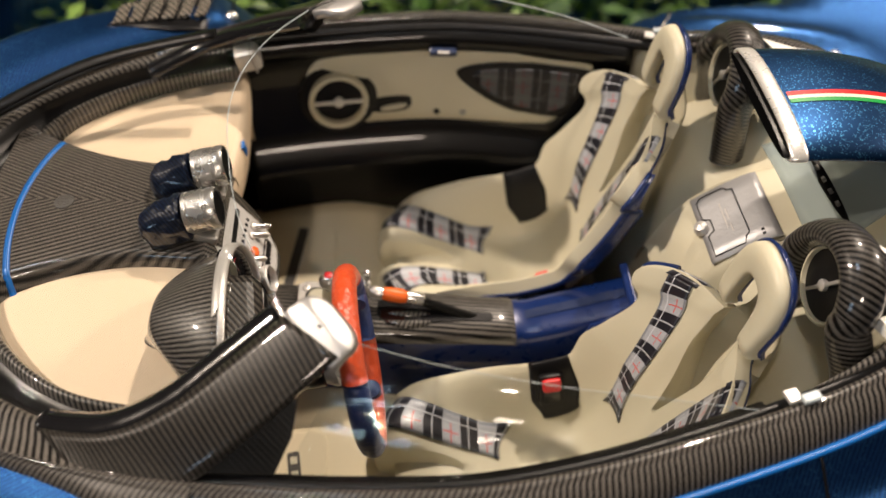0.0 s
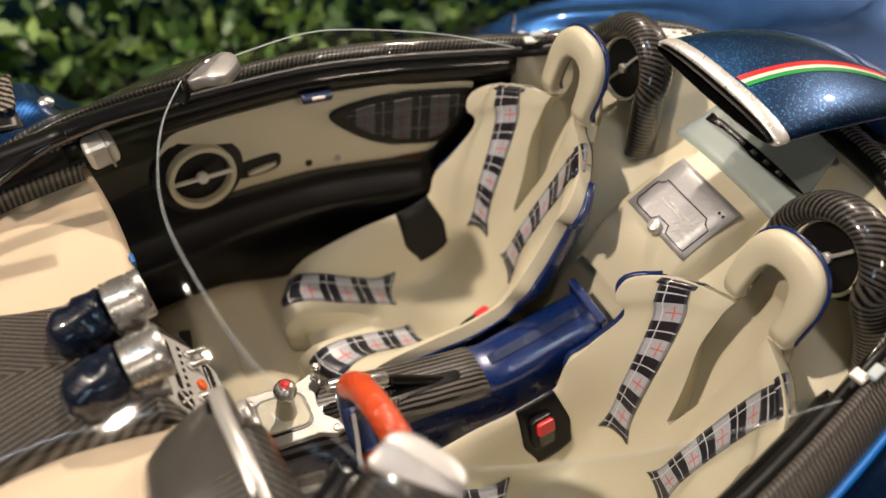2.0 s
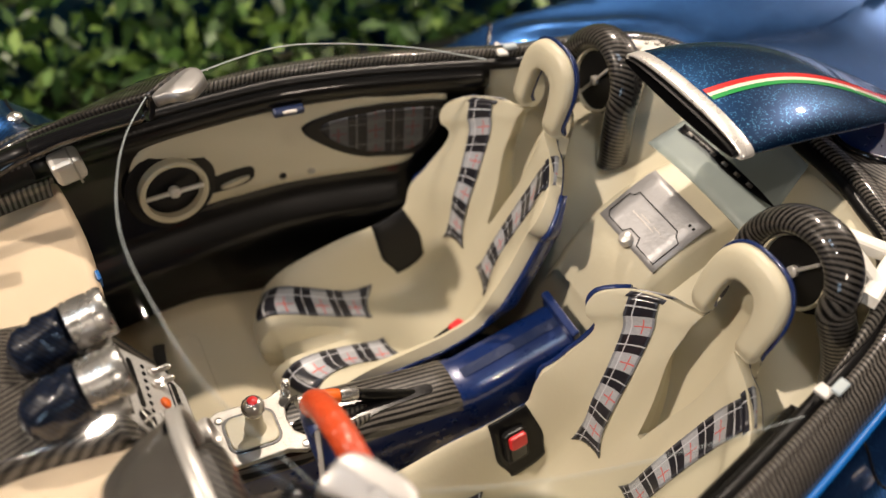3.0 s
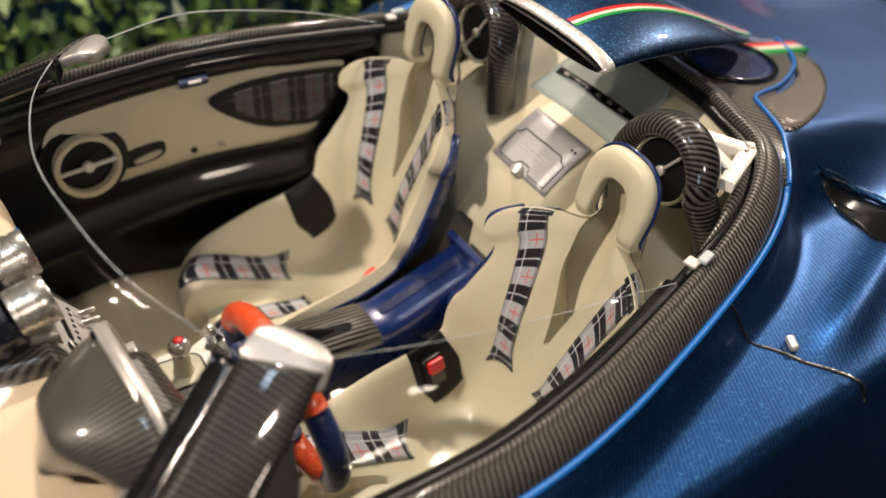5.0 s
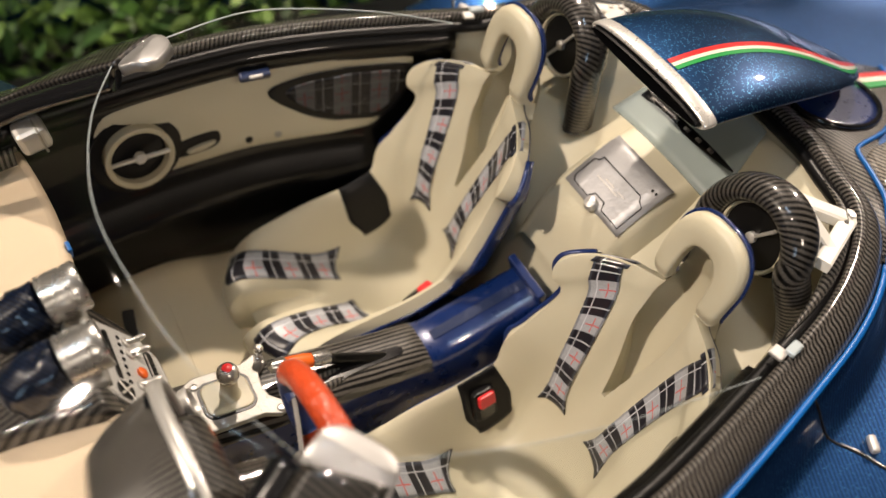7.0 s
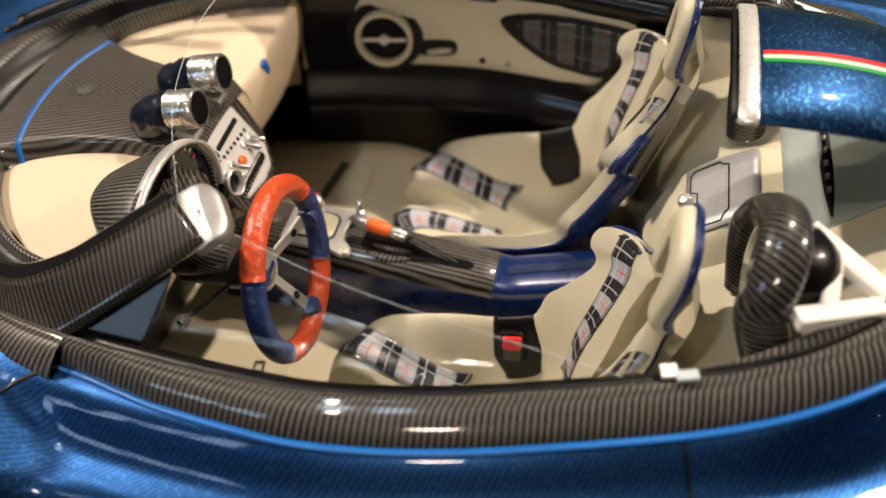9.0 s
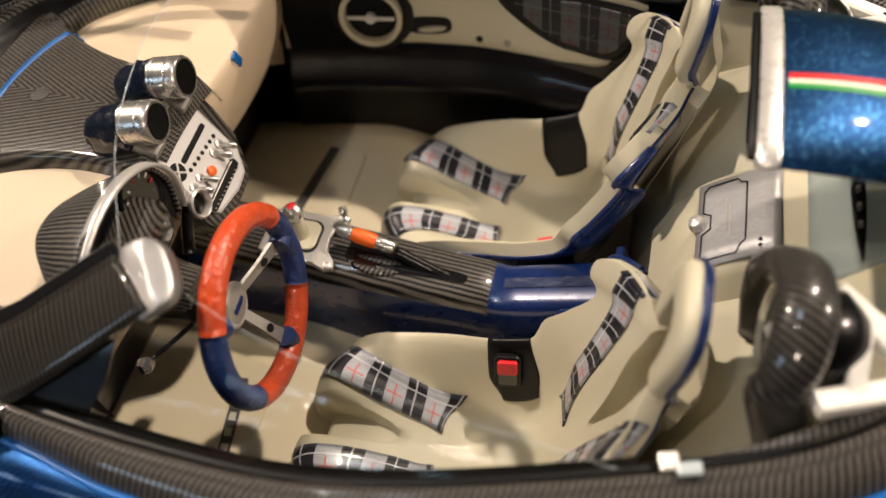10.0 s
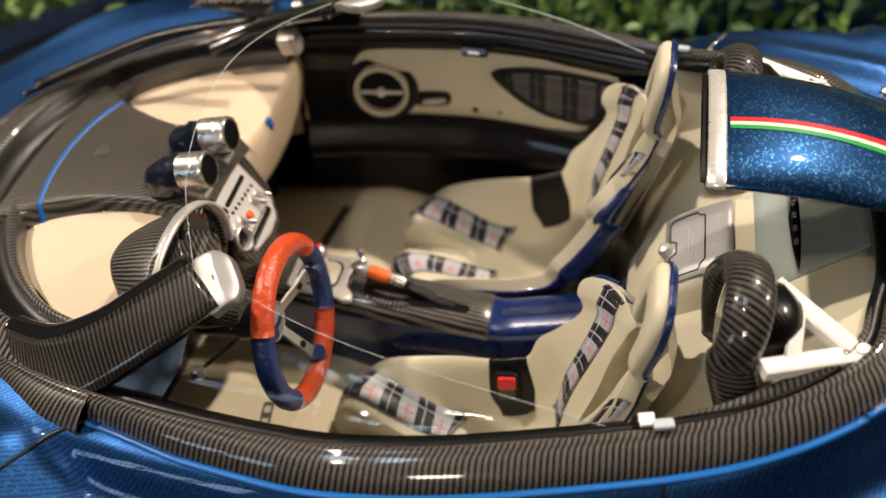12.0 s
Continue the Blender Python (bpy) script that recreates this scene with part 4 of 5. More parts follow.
# own axes of the panel: x across the car, y up the slope, z out of it
FACE = [(0.5, 1.6), (0.95, 1.3), (1.05, 0.65), (1.0, -0.1), (0.93, -0.8), (0.5, -1.28), (-0.1, -1.36), (-1.05, -1.2), (-1.25, -0.8), (-1.22, 0.35), (-1.0, 1.1), (-0.5, 1.5)]
SHELL = [(1.45, 1.5), (1.6, 0.9), (1.56, 0.3), (1.36, -0.6), (0.85, -1.3), (0.5, -1.55), (-0.64, -1.62), (-1.4, -1.42), (-1.55, -1.0), (-1.5, -0.1), (-1.3, 1.0), (-0.5, 1.7), (0.9, 1.75)]
UPP = SP.to_3x3() @ Vector((0, 0, 1))


def on_panel(x, y, z=0.07):
    return (SP @ at(x, y, z)).translation / K


plate("housing", SHELL, SP @ at(0, 0, -0.75), 0.74, CARBON_BODY, stack, 0.14, "striped carbon housing")
panel = plate("panel", FACE, SP @ at(0, 0, -0.03), 0.10, PANEL_ALLOY, stack, 0.04, "brushed alloy panel")
tube("panel_groove", [on_panel(x * 0.955, y * 0.955, 0.07) for x, y in FACE], 0.012, SILVER_MATT, panel, 5, closed=True)
plate("display_slot", rounded(1.38, 0.16, 0.075), SP @ at(0.1, 0.36, 0.07, 0, 0, 2), 0.015, BLACK, stack, 0.005, "black display slot")
for k in range(7):
    lathe("pin_hole", [(0, 0.06), (0.012, 0.06), (0.013, 0)], on_panel(-0.6 + 0.217 * k, 0.07 - 0.015 * k), UPP, BLACK, stack, 12)
grille = lathe("round_grille", [(0, 0.25), (0.012, 0.25), (0.014, 0.0)], on_panel(-0.9, 0.32), UPP, BLACK, stack, 28, "round black grille")
for r in (40, 130):
    block("grille_bar", (0.48, 0.06, 0.03), SP @ at(-0.9, 0.32, 0.09, 0, 0, r), CAP, grille, 0.01)
plate("toggle_bay", rounded(1.75, 0.3, 0.14), SP @ at(-0.3, -0.90, 0.07, 0, 0, 2), 0.012, BLACK, stack, 0.004, "black toggle bay")
for k in range(11):
    lathe("bay_stud", [(0, 0.025), (0.03, 0.02), (0.035, 0)], on_panel(-1.05 + 0.15 * k, -1.0, 0.08), UPP, SILVER, stack, 8)
block("bay_rail", (1.5, 0.03, 0.05), SP @ at(-0.3, -0.80, 0.09, 0, 0, 2), SILVER, stack, 0.01)
lathe("orange_button", [(0, 0.14), (0.06, 0.14), (0.09, 0.10), (0.09, 0)], on_panel(-0.22, -0.42), UPP, ORANGE, stack, 24, "orange round button")
for x in (-0.98, -0.62, 0.28, 0.62):
    tog = lathe("toggle", [(0, 0.11), (0.05, 0.11), (0.07, 0.07), (0.40, 0.085), (0.47, 0.06), (0.49, 0)], on_panel(x, -0.26), SP.to_3x3() @ Vector((0.3, -0.85, 0.75)), CHROME, stack, 16, "polished toggle")
    lathe("toggle_base", [(0, 0.14), (0.05, 0.13), (0.07, 0.08)], on_panel(x, -0.24), UPP, SILVER, tog, 16)

bin_ = thing("instrument_binnacle", "carbon instrument hood with an alloy edge ring", "instrument hood")
ARCH = [(-3.6, -1.85, 8.5), (-3.75, -1.55, 9.3), (-3.9, -1.8, 10.0), (-3.95, -2.65, 10.48), (-3.9, -3.7, 10.64), (-3.85, -4.75, 10.45), (-3.87, -5.5, 9.95), (-3.95, -5.7, 9.2)]
arch = spline(ARCH, 40)


def hood(u, j):
    x, y, z = arch[j]
    k = 1.03 - 0.42 * u**1.7 - 0.36 * ease(0.76, 1, u) ** 1.3
    yy = -3.85 + (y + 3.7) * k
    zz = 8.3 + (z - 8.3) * (1.02 - 0.30 * u**1.4 - 0.34 * ease(0.72, 1, u) ** 1.3)
    short = 1 - 0.55 * ease(24, 39, j) - 0.25 * ease(10, 0, j)
    return x + (-5.85 - x) * u * short - 0.1 * math.sin(u * 3), yy, zz - 0.35 * u * ease(-3.8, -1.5, y)


v5, f5 = grid(hood, np.linspace(0, 1, 18), range(40))
hd = mesh_object("hood", v5, f5 + [tuple(17 * 40 + j for j in range(40))], CARBON, bin_, [((k % 40) * 0.19 * K, x * K * 0.15) for k, (x, y, z) in enumerate(v5)])
hd.modifiers.new("thick", "SOLIDIFY").thickness = 0.08 * K
sweep("edge_ring", arch, [(-0.03, -0.13), (-0.03, 0.13), (0.02, 0.15), (0.07, 0.13), (0.07, -0.13), (0.02, -0.15)], SILVER, bin_, up=(1, 0, 0), label="brushed alloy edge ring")
v6, f6 = grid(lambda k, j: (arch[j][0] - 0.10 - 0.35 * (1 - k), -3.7 + (arch[j][1] + 3.7) * k, 9.0 + (arch[j][2] - 9.0) * k), (0.02, 0.5, 0.93), range(40))
note(mesh_object("dial_face", v6, f6, BLACK, bin_), "black dial face")
dial = lathe("dial", [(0, 0.72), (0.12, 0.72), (0.16, 0.66), (0.06, 0.6), (0.05, 0)], (-4.02, -2.5, 9.65), (1, 0, 0.25), BLACK_GLOSS, bin_, 28, "round dial")
for k in range(12):
    t = k * math.pi / 6
    block("dial_mark", (0.03, 0.05, 0.12), at(-3.94, -2.5 + 0.5 * math.sin(t), 9.7 + 0.5 * math.cos(t), math.degrees(-t), 14, 0), WHITE if k % 3 else RED, dial, 0.01)
block("inner_pod", (1.25, 2.2, 1.35), at(-3.8, -3.55, 9.2, 6, 10, 8), CARBON_BODY, bin_, 0.4, "woven carbon inner pod", 4)
lathe("lower_shroud", [(0, 0.75), (0.4, 0.72), (1.0, 0.6), (1.5, 0.55), (1.55, 0.4)], (-3.9, -3.7, 8.1), (1, -0.05, 0.0), CARBON_FINE, bin_, 28, "woven carbon column shroud")
tube("strut", spline([(-3.55, -1.75, 8.55), (-3.5, -2.2, 8.15), (-3.4, -2.6, 7.8)], 8), 0.16, CARBON_BLACK, bin_, 10)
lobe = lathe("lobe", [(0, 0.32), (0.1, 0.37), (0.22, 0.37), (0.26, 0.33), (0.2, 0.28), (0.05, 0.27)], (-3.5, -1.55, 8.4), (1, 0, 0.3), SILVER, bin_, 24, "alloy ring at the binnacle's foot", cap=False)
lathe("lobe_back", [(0.05, 0.29), (0.12, 0.2), (0.14, 0.0)], (-3.5, -1.55, 8.4), (1, 0, 0.3), CARBON_BLACK, lobe, 20, "black carbon middle")
lathe("hood_badge", [(0, 0.24), (0.04, 0.24), (0.06, 0.2), (0.06, 0)], (-4.75, -3.75, 10.35), (-0.25, -0.05, 1), CARBON_BLACK, hd, 20)

# ---------------------------------------------------------------- steering wheel
wheel = thing("steering_wheel", "orange and navy leather steering wheel with alloy spokes", "steering wheel")
AX = Vector((0.99, 0.08, 0.095)).normalized()
EY = (Vector((0, 1, 0)) - AX * AX.y).normalized()
EZ = AX.cross(EY)
WC = Vector((-1.03, -3.84, 7.98))


def on_wheel(r, deg, out=0.0):
    """A point of the wheel, by degrees from the far side (0) over the top (90)."""
    t = radians(deg)
    return WC + EY * (r * math.cos(t)) + EZ * (r * math.sin(t)) + AX * out


for name, a, b, mat, label in (("rim_arc", 26, 140, ORANGE_LEATHER, "orange leather"), ("rim_arc", -39, 26, NAVY, "navy leather"),
                               ("rim_arc", -145, -39, ORANGE_LEATHER, "orange leather"), ("rim_arc", 140, 215, NAVY, "navy leather")):
    tube(name, [on_wheel(2.06, d) for d in np.linspace(a, b, 26)], 0.29, mat, wheel, 14, up=tuple(AX), label=label)
for d, half in ((2, 7), (-82, 7), (140, 8)):
    pts = [on_wheel(0.4, d - half * 2.6, -0.55), on_wheel(1.15, d - half * 1.0, -0.25), on_wheel(1.82, d - half * 0.9, -0.02), on_wheel(1.82, d + half * 0.9, -0.02), on_wheel(1.15, d + half * 1.0, -0.25), on_wheel(0.4, d + half * 2.6, -0.55)]
    back = [p - AX * 0.1 for p in pts]
    faces = [(0, 1, 2, 3, 4, 5), (11, 10, 9, 8, 7, 6)] + [(i, i + 6, (i + 1) % 6 + 6, (i + 1) % 6) for i in range(6)]
    spoke = mesh_object("spoke", pts + back, faces, SILVER_MATT, wheel, smooth=False)
    lathe("spoke_hole", [(0, 0.11), (0.015, 0.11), (0.016, 0)], on_wheel(1.2, d, -0.22), AX - (EY * math.cos(radians(d)) + EZ * math.sin(radians(d))) * 0.35, BLACK, spoke, 14)
    lathe("spoke_clamp", [(-0.16, 0.0), (-0.15, 0.26), (0.15, 0.26), (0.16, 0.0)], on_wheel(1.8, d), EY * math.cos(radians(d)) + EZ * math.sin(radians(d)), NAVY, wheel, 14)
hub = lathe("hub", [(-0.25, 0.42), (0.02, 0.55), (0.1, 0.55), (0.14, 0.48), (0.12, 0.44), (0.15, 0.38), (0.16, 0.0)], WC - AX * 0.66, AX, SILVER_MATT, wheel, 32, "dull alloy hub")
plate("hub_badge", rounded(0.5, 0.16, 0.07), Matrix.Translation((WC - AX * 0.5) * K) @ Matrix((EY, EZ, AX)).transposed().to_4x4(), 0.02, BLUE_SHELL, hub, 0.005)
column = thing("steering_column", "black steering column with alloy stalk", "steering column")
lathe("tube", [(0, 0.36), (1.2, 0.42), (1.3, 0.5), (1.9, 0.5), (1.95, 0.42)], WC - AX * 2.8, AX, BLACK, column, 24)
tube("stalk", spline([(-2.5, -4.2, 7.6), (-2.9, -4.9, 7.55), (-3.2, -5.35, 7.5)], 10), 0.06, BLACK, column, 8, label="alloy stalk")
lathe("stalk_ball", [(0, 0), (0.04, 0.13), (0.2, 0.2), (0.36, 0.13), (0.4, 0)], (-3.22, -5.36, 7.46), (-0.25, -1, 0.3), CHROME, column, 16, "polished ball end")

# ---------------------------------------------------------------- windscreen
for s, shift in ((-1, 0.0), (1, 0.3)):
    pil = thing("windscreen_pillar", "striped carbon windscreen pillar with polished cap", "pillar", group="windscreen pillars")

    def side(x, y, z):
        return (x, y, z) if s < 0 else (x, -y + shift, z + 0.25 * ease(9.5, 11, z))

    A = spline([side(*p) for p in [(-7.4, -6.3, 9.45), (-5.8, -6.75, 9.95), (-4.5, -6.5, 10.4), (-3.4, -5.9, 10.9), (-2.25, -5.25, 11.45)]], 40)
    B = spline([side(*p) for p in [(-5.9, -8.0, 9.38), (-4.8, -8.05, 9.55), (-4.05, -7.78, 9.72), (-3.3, -7.45, 10.15), (-2.35, -6.95, 10.7), (-1.15, -6.2, 11.35)]], 40)
    verts, uvs, run = [], [], 0
    for k in range(40):
        run += np.linalg.norm(A[k] - A[k - 1]) if k else 0
        for j, q in enumerate(np.linspace(0, 1, 7)):
            p = A[k] + (B[k] - A[k]) * q
            verts.append((p[0], p[1], p[2] + 0.05 * math.sin(q * math.pi)))
            uvs.append((run * K, q * 2 * K))
    fp = [(i * 7 + j, i * 7 + j + 1, (i + 1) * 7 + j + 1, (i + 1) * 7 + j) for i in range(39) for j in range(6)]
    blade = mesh_object("blade", verts, fp, CARBON_DARK, pil, uvs)
    mod = blade.modifiers.new("thick", "SOLIDIFY")
    mod.thickness, mod.offset = 0.16 * K, -s
    note(blade, "striped carbon pillar blade")
    sweep("inner_seal", [(x - 0.12, y - s * 0.2, z - 0.1) for x, y, z in A], circle(0.36, 14, 0.2), BLACK_GLOSS, pil, label="gloss black seal")
    foot, low, tip = (Vector(side(*q)) for q in ((-4.1, -7.62, 9.62), (-2.58, -7.7, 9.55), (-2.0, -6.6, 10.72)))
    tri_ = [foot, low, low + (tip - low) * 0.5 + Vector((0.12, 0, 0)), tip, foot + (tip - foot) * 0.5]
    inward = Vector((0, -s * 0.12, 0))
    sail = mesh_object("sail_panel", tri_ + [q + inward for q in tri_], [(0, 1, 2, 3, 4), (9, 8, 7, 6, 5)] + [(k, k + 5, (k + 1) % 5 + 5, (k + 1) % 5) for k in range(5)], CARBON_BLACK, pil, smooth=False)
    note(sail, "gloss black sail panel under the pillar")
    e1, e2 = Vector(A[-1]), Vector(B[-1])
    mid = (e1 + e2) / 2
    run_ = (Vector(A[-1]) + Vector(B[-1]) - Vector(A[-5]) - Vector(B[-5])).normalized()
    across = (e2 - e1).normalized()
    across = (across - run_ * across.dot(run_)).normalized()
    nrm = run_.cross(across)
    if nrm.z < 0:
        nrm = -nrm
    across = nrm.cross(run_)
    m = Matrix.Translation(mid * K) @ Matrix((run_, across, nrm)).transposed().to_4x4()
    w2 = (e2 - e1).length / 2 + 0.06
    def dome(r, t):
        c, n4 = math.cos(t), math.sin(t)
        q = min(r, 1.0)
        px = 0.26 + 0.44 * math.copysign(abs(c) ** 0.5, c) * q
        py = (w2 - 0.02) * math.copysign(abs(n4) ** 0.5, n4) * q * (1 - 0.22 * c)
        top = 0.08 + 0.05 * max(0, 1 - q**6) ** 0.7 - 0.55 * max(0.0, px - 0.34) - (0.24 if r > 1 else 0)
        return tuple((m @ Vector((px * K, py * K, top * K))) / K)

    vd, fd = grid(dome, [0.001] + list(np.linspace(0.12, 0.9, 10)) + [0.95, 0.98, 1.0, 1.01], np.linspace(0, 2 * math.pi, 48, endpoint=False), close_v=True)
    capo = mesh_object("cap", vd, fd, CAP_SATIN, pil)
    capo.modifiers.new("thick", "SOLIDIFY").thickness = 0.04 * K
    note(capo, "polished alloy cap")

screen = thing("windscreen", "clear plexiglass wraparound windscreen", "windscreen")
TOP = spline([(-2.3, 5.73, 11.75), (-3.1, 3.9, 12.15), (-3.6, 2.2, 12.4), (-3.85, 0.7, 12.4), (-3.75, -0.9, 12.3), (-3.3, -3.0, 11.95), (-2.1, -5.5, 11.45)], 60)
BOT = np.array([(x, y) for x, y in spline([tuple(COWL_IN[k] + (COWL_OUT[k] - COWL_IN[k]) * 0.36) for k in range(4, 88)], 60)])[::-1]
v7, f7 = grid(lambda q, j: (BOT[j][0] + (TOP[j][0] - BOT[j][0]) * q, BOT[j][1] + (TOP[j][1] - BOT[j][1]) * q, 8.95 + (TOP[j][2] - 8.95) * q + 0.5 * q * (1 - q)), np.linspace(0, 1, 14), range(60))
gl = mesh_object("pane", v7, f7, GLASS, screen)
gl.modifiers.new("thick", "SOLIDIFY").thickness = 0.05 * K
gl.visible_shadow = False
tube("edge", TOP, 0.013, GLASS_EDGE, screen, 8, label="bright polished pane edge", scale=list(np.linspace(1.1, 0.45, 60)))
for s in (-1, 1):
    win = thing("side_window", "low clear plexiglass side window", "side window", group="side windows")
    if s > 0:
        top = spline([(-1.0, 6.75, 11.35), (1.0, 6.85, 11.55), (2.6, 6.75, 11.4), (5.0, 6.45, 10.9), (7.2, 6.2, 10.15)], 40)
    else:
        top = spline([(-0.9, -5.6, 11.0), (1.0, -6.3, 11.0), (3.0, -6.7, 10.8), (5.2, -6.9, 10.45), (7.2, -6.95, 9.95)], 40)
    base = [RIM[rim_index(x, s)] * 0.985 for x in np.linspace(-2.4, 7.6, 40)]
    v8, f8 = grid(lambda q, j: (base[j][0] + (top[j][0] - base[j][0]) * q, base[j][1] + (top[j][1] - base[j][1]) * q, 9.8 + (top[j][2] - 9.8) * q), (0, 0.5, 1), range(40))
    gp = mesh_object("pane", v8, f8, GLASS, win)
    gp.modifiers.new("thick", "SOLIDIFY").thickness = 0.04 * K
    gp.visible_shadow = False
    tube("edge", top, 0.02 if s > 0 else 0.008, GLASS_EDGE, win, 6, label="bright polished pane edge")
brk = thing("alloy_bracket", "satin alloy bracket at the foot of the windscreen", "bracket")
block("clamp", (0.75, 0.62, 0.75), at(-4.45, 6.35, 9.8, 10, -8, 6), SILVER, brk, 0.14)
block("clamp_line", (0.06, 0.66, 0.8), at(-4.3, 6.35, 9.8, 10, -8, 6), SILVER_MATT, brk, 0.02)
wip = thing("wiper_blade", "black wiper lying along the windscreen foot", "wiper")
tube("arm", spline([(-12.6, 2.7, 9.7), (-9.3, 5.0, 10.2), (-6.6, 5.6, 10.75)], 20), 0.09, BLACK, wip, 8)
sweep("rubber", spline([(-12.3, 3.1, 9.85), (-9, 5.35, 10.4), (-5.1, 5.65, 11.12)], 20), [(-0.22, -0.05), (-0.22, 0.03), (0.0, 0.08), (0.22, 0.03), (0.22, -0.05)], BLACK, wip)


# ---------------------------------------------------------------- door trim on the far side
def wall_y(x):
    return RIM[rim_index(x, 1)][1] - 0.10


def wall_panel(name, outline, thick, mat, parent, out, label=""):
    """A panel that follows the door's curve: an outline of (x, z), filled from its middle."""
    n = len(outline)
    cx, cz = sum(p[0] for p in outline) / n, sum(p[1] for p in outline) / n
    rings = [1.0, 0.985, 0.93, 0.75, 0.5, 0.25, 0.02]
    lift = [0.0, thick * 0.75, thick, thick, thick, thick, thick]
    verts = []
    for k, h in zip(rings, lift):
        for x, z in outline:
            px, pz = cx + (x - cx) * k, cz + (z - cz) * k
            verts.append((px, wall_y_s(px) - out - h, pz))
    faces = [(i * n + j, i * n + (j + 1) % n, (i + 1) * n + (j + 1) % n, (i + 1) * n + j) for i in range(len(rings) - 1) for j in range(n)]
    faces.append(tuple((len(rings) - 1) * n + j for j in range(n)))
    uvs = [(x * K, z * K) for x, y, z in verts]
    return note(mesh_object(name, verts, faces, mat, parent, uvs), label)


_xs = np.linspace(-6, 9, 60)
_ys = np.array([wall_y(x) for x in _xs])


def wall_y_s(x):
    return float(np.interp(x, _xs, _ys)) + 0.06


def leaf(points, n=60):
    return [tuple(p) for p in spline(points, n, closed=True)]


trim_ = thing("door_card", "cream door card with round vent and tartan pocket", "door card")
CARD = leaf([(x + 0.1, z + 0.59 - 0.03 * x) for x, z in [(-3.25, 6.7), (-2.9, 7.7), (-2.0, 8.1), (0, 8.18), (3.0, 8.32), (5.6, 8.45), (6.45, 8.25), (6.2, 7.2), (5.55, 5.9), (5.0, 5.45), (3.0, 5.3), (0.6, 5.25), (-1.2, 5.2), (-2.3, 5.1), (-3.0, 5.6)]], 90)
wall_panel("panel", CARD, 0.16, CREAM, trim_, 0.05, "cream leather panel")
POCKET = leaf([(4.3 + (x - 3.75) * 1.07, 7.42 + (z - 7.0) * 1.1) for x, z in [(1.65, 7.45), (2.8, 7.85), (4.4, 7.92), (5.85, 7.85), (5.75, 7.3), (5.2, 6.25), (4.6, 6.02), (3.4, 6.15), (2.4, 6.65)]], 60)
wall_panel("pocket", POCKET, 0.03, BLACK, trim_, 0.26, "dark speaker pocket")
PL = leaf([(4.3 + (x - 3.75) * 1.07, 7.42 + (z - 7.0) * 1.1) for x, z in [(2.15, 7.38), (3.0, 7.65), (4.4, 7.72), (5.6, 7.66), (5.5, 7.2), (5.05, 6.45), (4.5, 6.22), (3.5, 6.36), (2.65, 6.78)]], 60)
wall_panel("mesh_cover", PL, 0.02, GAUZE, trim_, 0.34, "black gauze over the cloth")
po = wall_panel("pocket_cloth", PL, 0.03, PLAID, trim_, 0.285, "tartan cloth behind a mesh")
for loop in po.data.loops:
    x, z = po.data.uv_layers[0].data[loop.index].uv
    po.data.uv_layers[0].data[loop.index].uv = (x / K / 1.15, ((z / K - 6.42) / 0.8) % 1.0)
vc = Vector((-2.0, 7.82, 7.05))
AV = Vector((0.12, -1, 0.1)).normalized()
lathe("vent_well", [(-0.35, 1.3), (0.03, 1.34), (0.06, 1.28), (0.05, 1.0), (-0.2, 0.95)], vc, AV, BLACK, trim_, 40, "black vent well", cap=False)
door_ring = lathe("vent_ring", [(-0.1, 0.94), (0.28, 1.02), (0.36, 1.0), (0.38, 0.93), (0.33, 0.84), (0.1, 0.82)], vc, AV, CREAM, trim_, 44, "cream vent ring", cap=False)
lathe("vent_back", [(0.08, 0.86), (0.1, 0.0)], vc, AV, BLACK, door_ring, 30)
block("vent_bar", (1.7, 0.12, 0.12), Matrix.Translation((vc + AV * 0.3) * K) @ pose(0, 0, 0, 0, -8, -7), WHITE, door_ring, 0.04)
lathe("vent_boss", [(0.2, 0.17), (0.36, 0.17), (0.42, 0.1), (0.42, 0)], vc, AV, WHITE, door_ring, 18)
PULL = [(-0.22 + 0.74 * math.copysign(abs(math.cos(t)) ** 0.6, math.cos(t)), 6.6 + 0.34 * math.copysign(abs(math.sin(t)) ** 0.6, math.sin(t)) + 0.06 * math.cos(t)) for t in np.linspace(0, 2 * math.pi, 30, endpoint=False)]
wall_panel("pull_recess", PULL, 0.03, BLACK, trim_, 0.20, "black pull recess")
PULL2 = [(-0.12 + 0.46 * math.cos(t), 6.52 + 0.09 * math.sin(t) + 0.06 * math.cos(t)) for t in np.linspace(0, 2 * math.pi, 24, endpoint=False)]
wall_panel("pull_handle", PULL2, 0.12, CREAM, trim_, 0.23, "cream pull handle")
for x, z in ((1.38, 6.19), (2.3, 6.17)):
    wall_panel("rivet", [(x + 0.12 * math.cos(t), z + 0.12 * math.sin(t)) for t in np.linspace(0, 6.28, 14, endpoint=False)], 0.05, SILVER_MATT if x > 2 else BLACK, trim_, 0.2)
latch = thing("door_latch", "small dark latch under the far rim", "latch")
block("latch_body", (0.9, 0.25, 0.25), at(1.6, 7.55, 8.95, 25, 0, -4), BLUE_LEATHER, latch, 0.06)
block("latch_pin", (0.4, 0.1, 0.1), at(1.6, 7.42, 9.0, 25, 0, -4), SILVER, latch, 0.03)

# ---------------------------------------------------------------- rear of the cockpit
rearwall = thing("rear_bulkhead", "cream rear bulkhead with raised centre housing", "bulkhead", kind="structure")


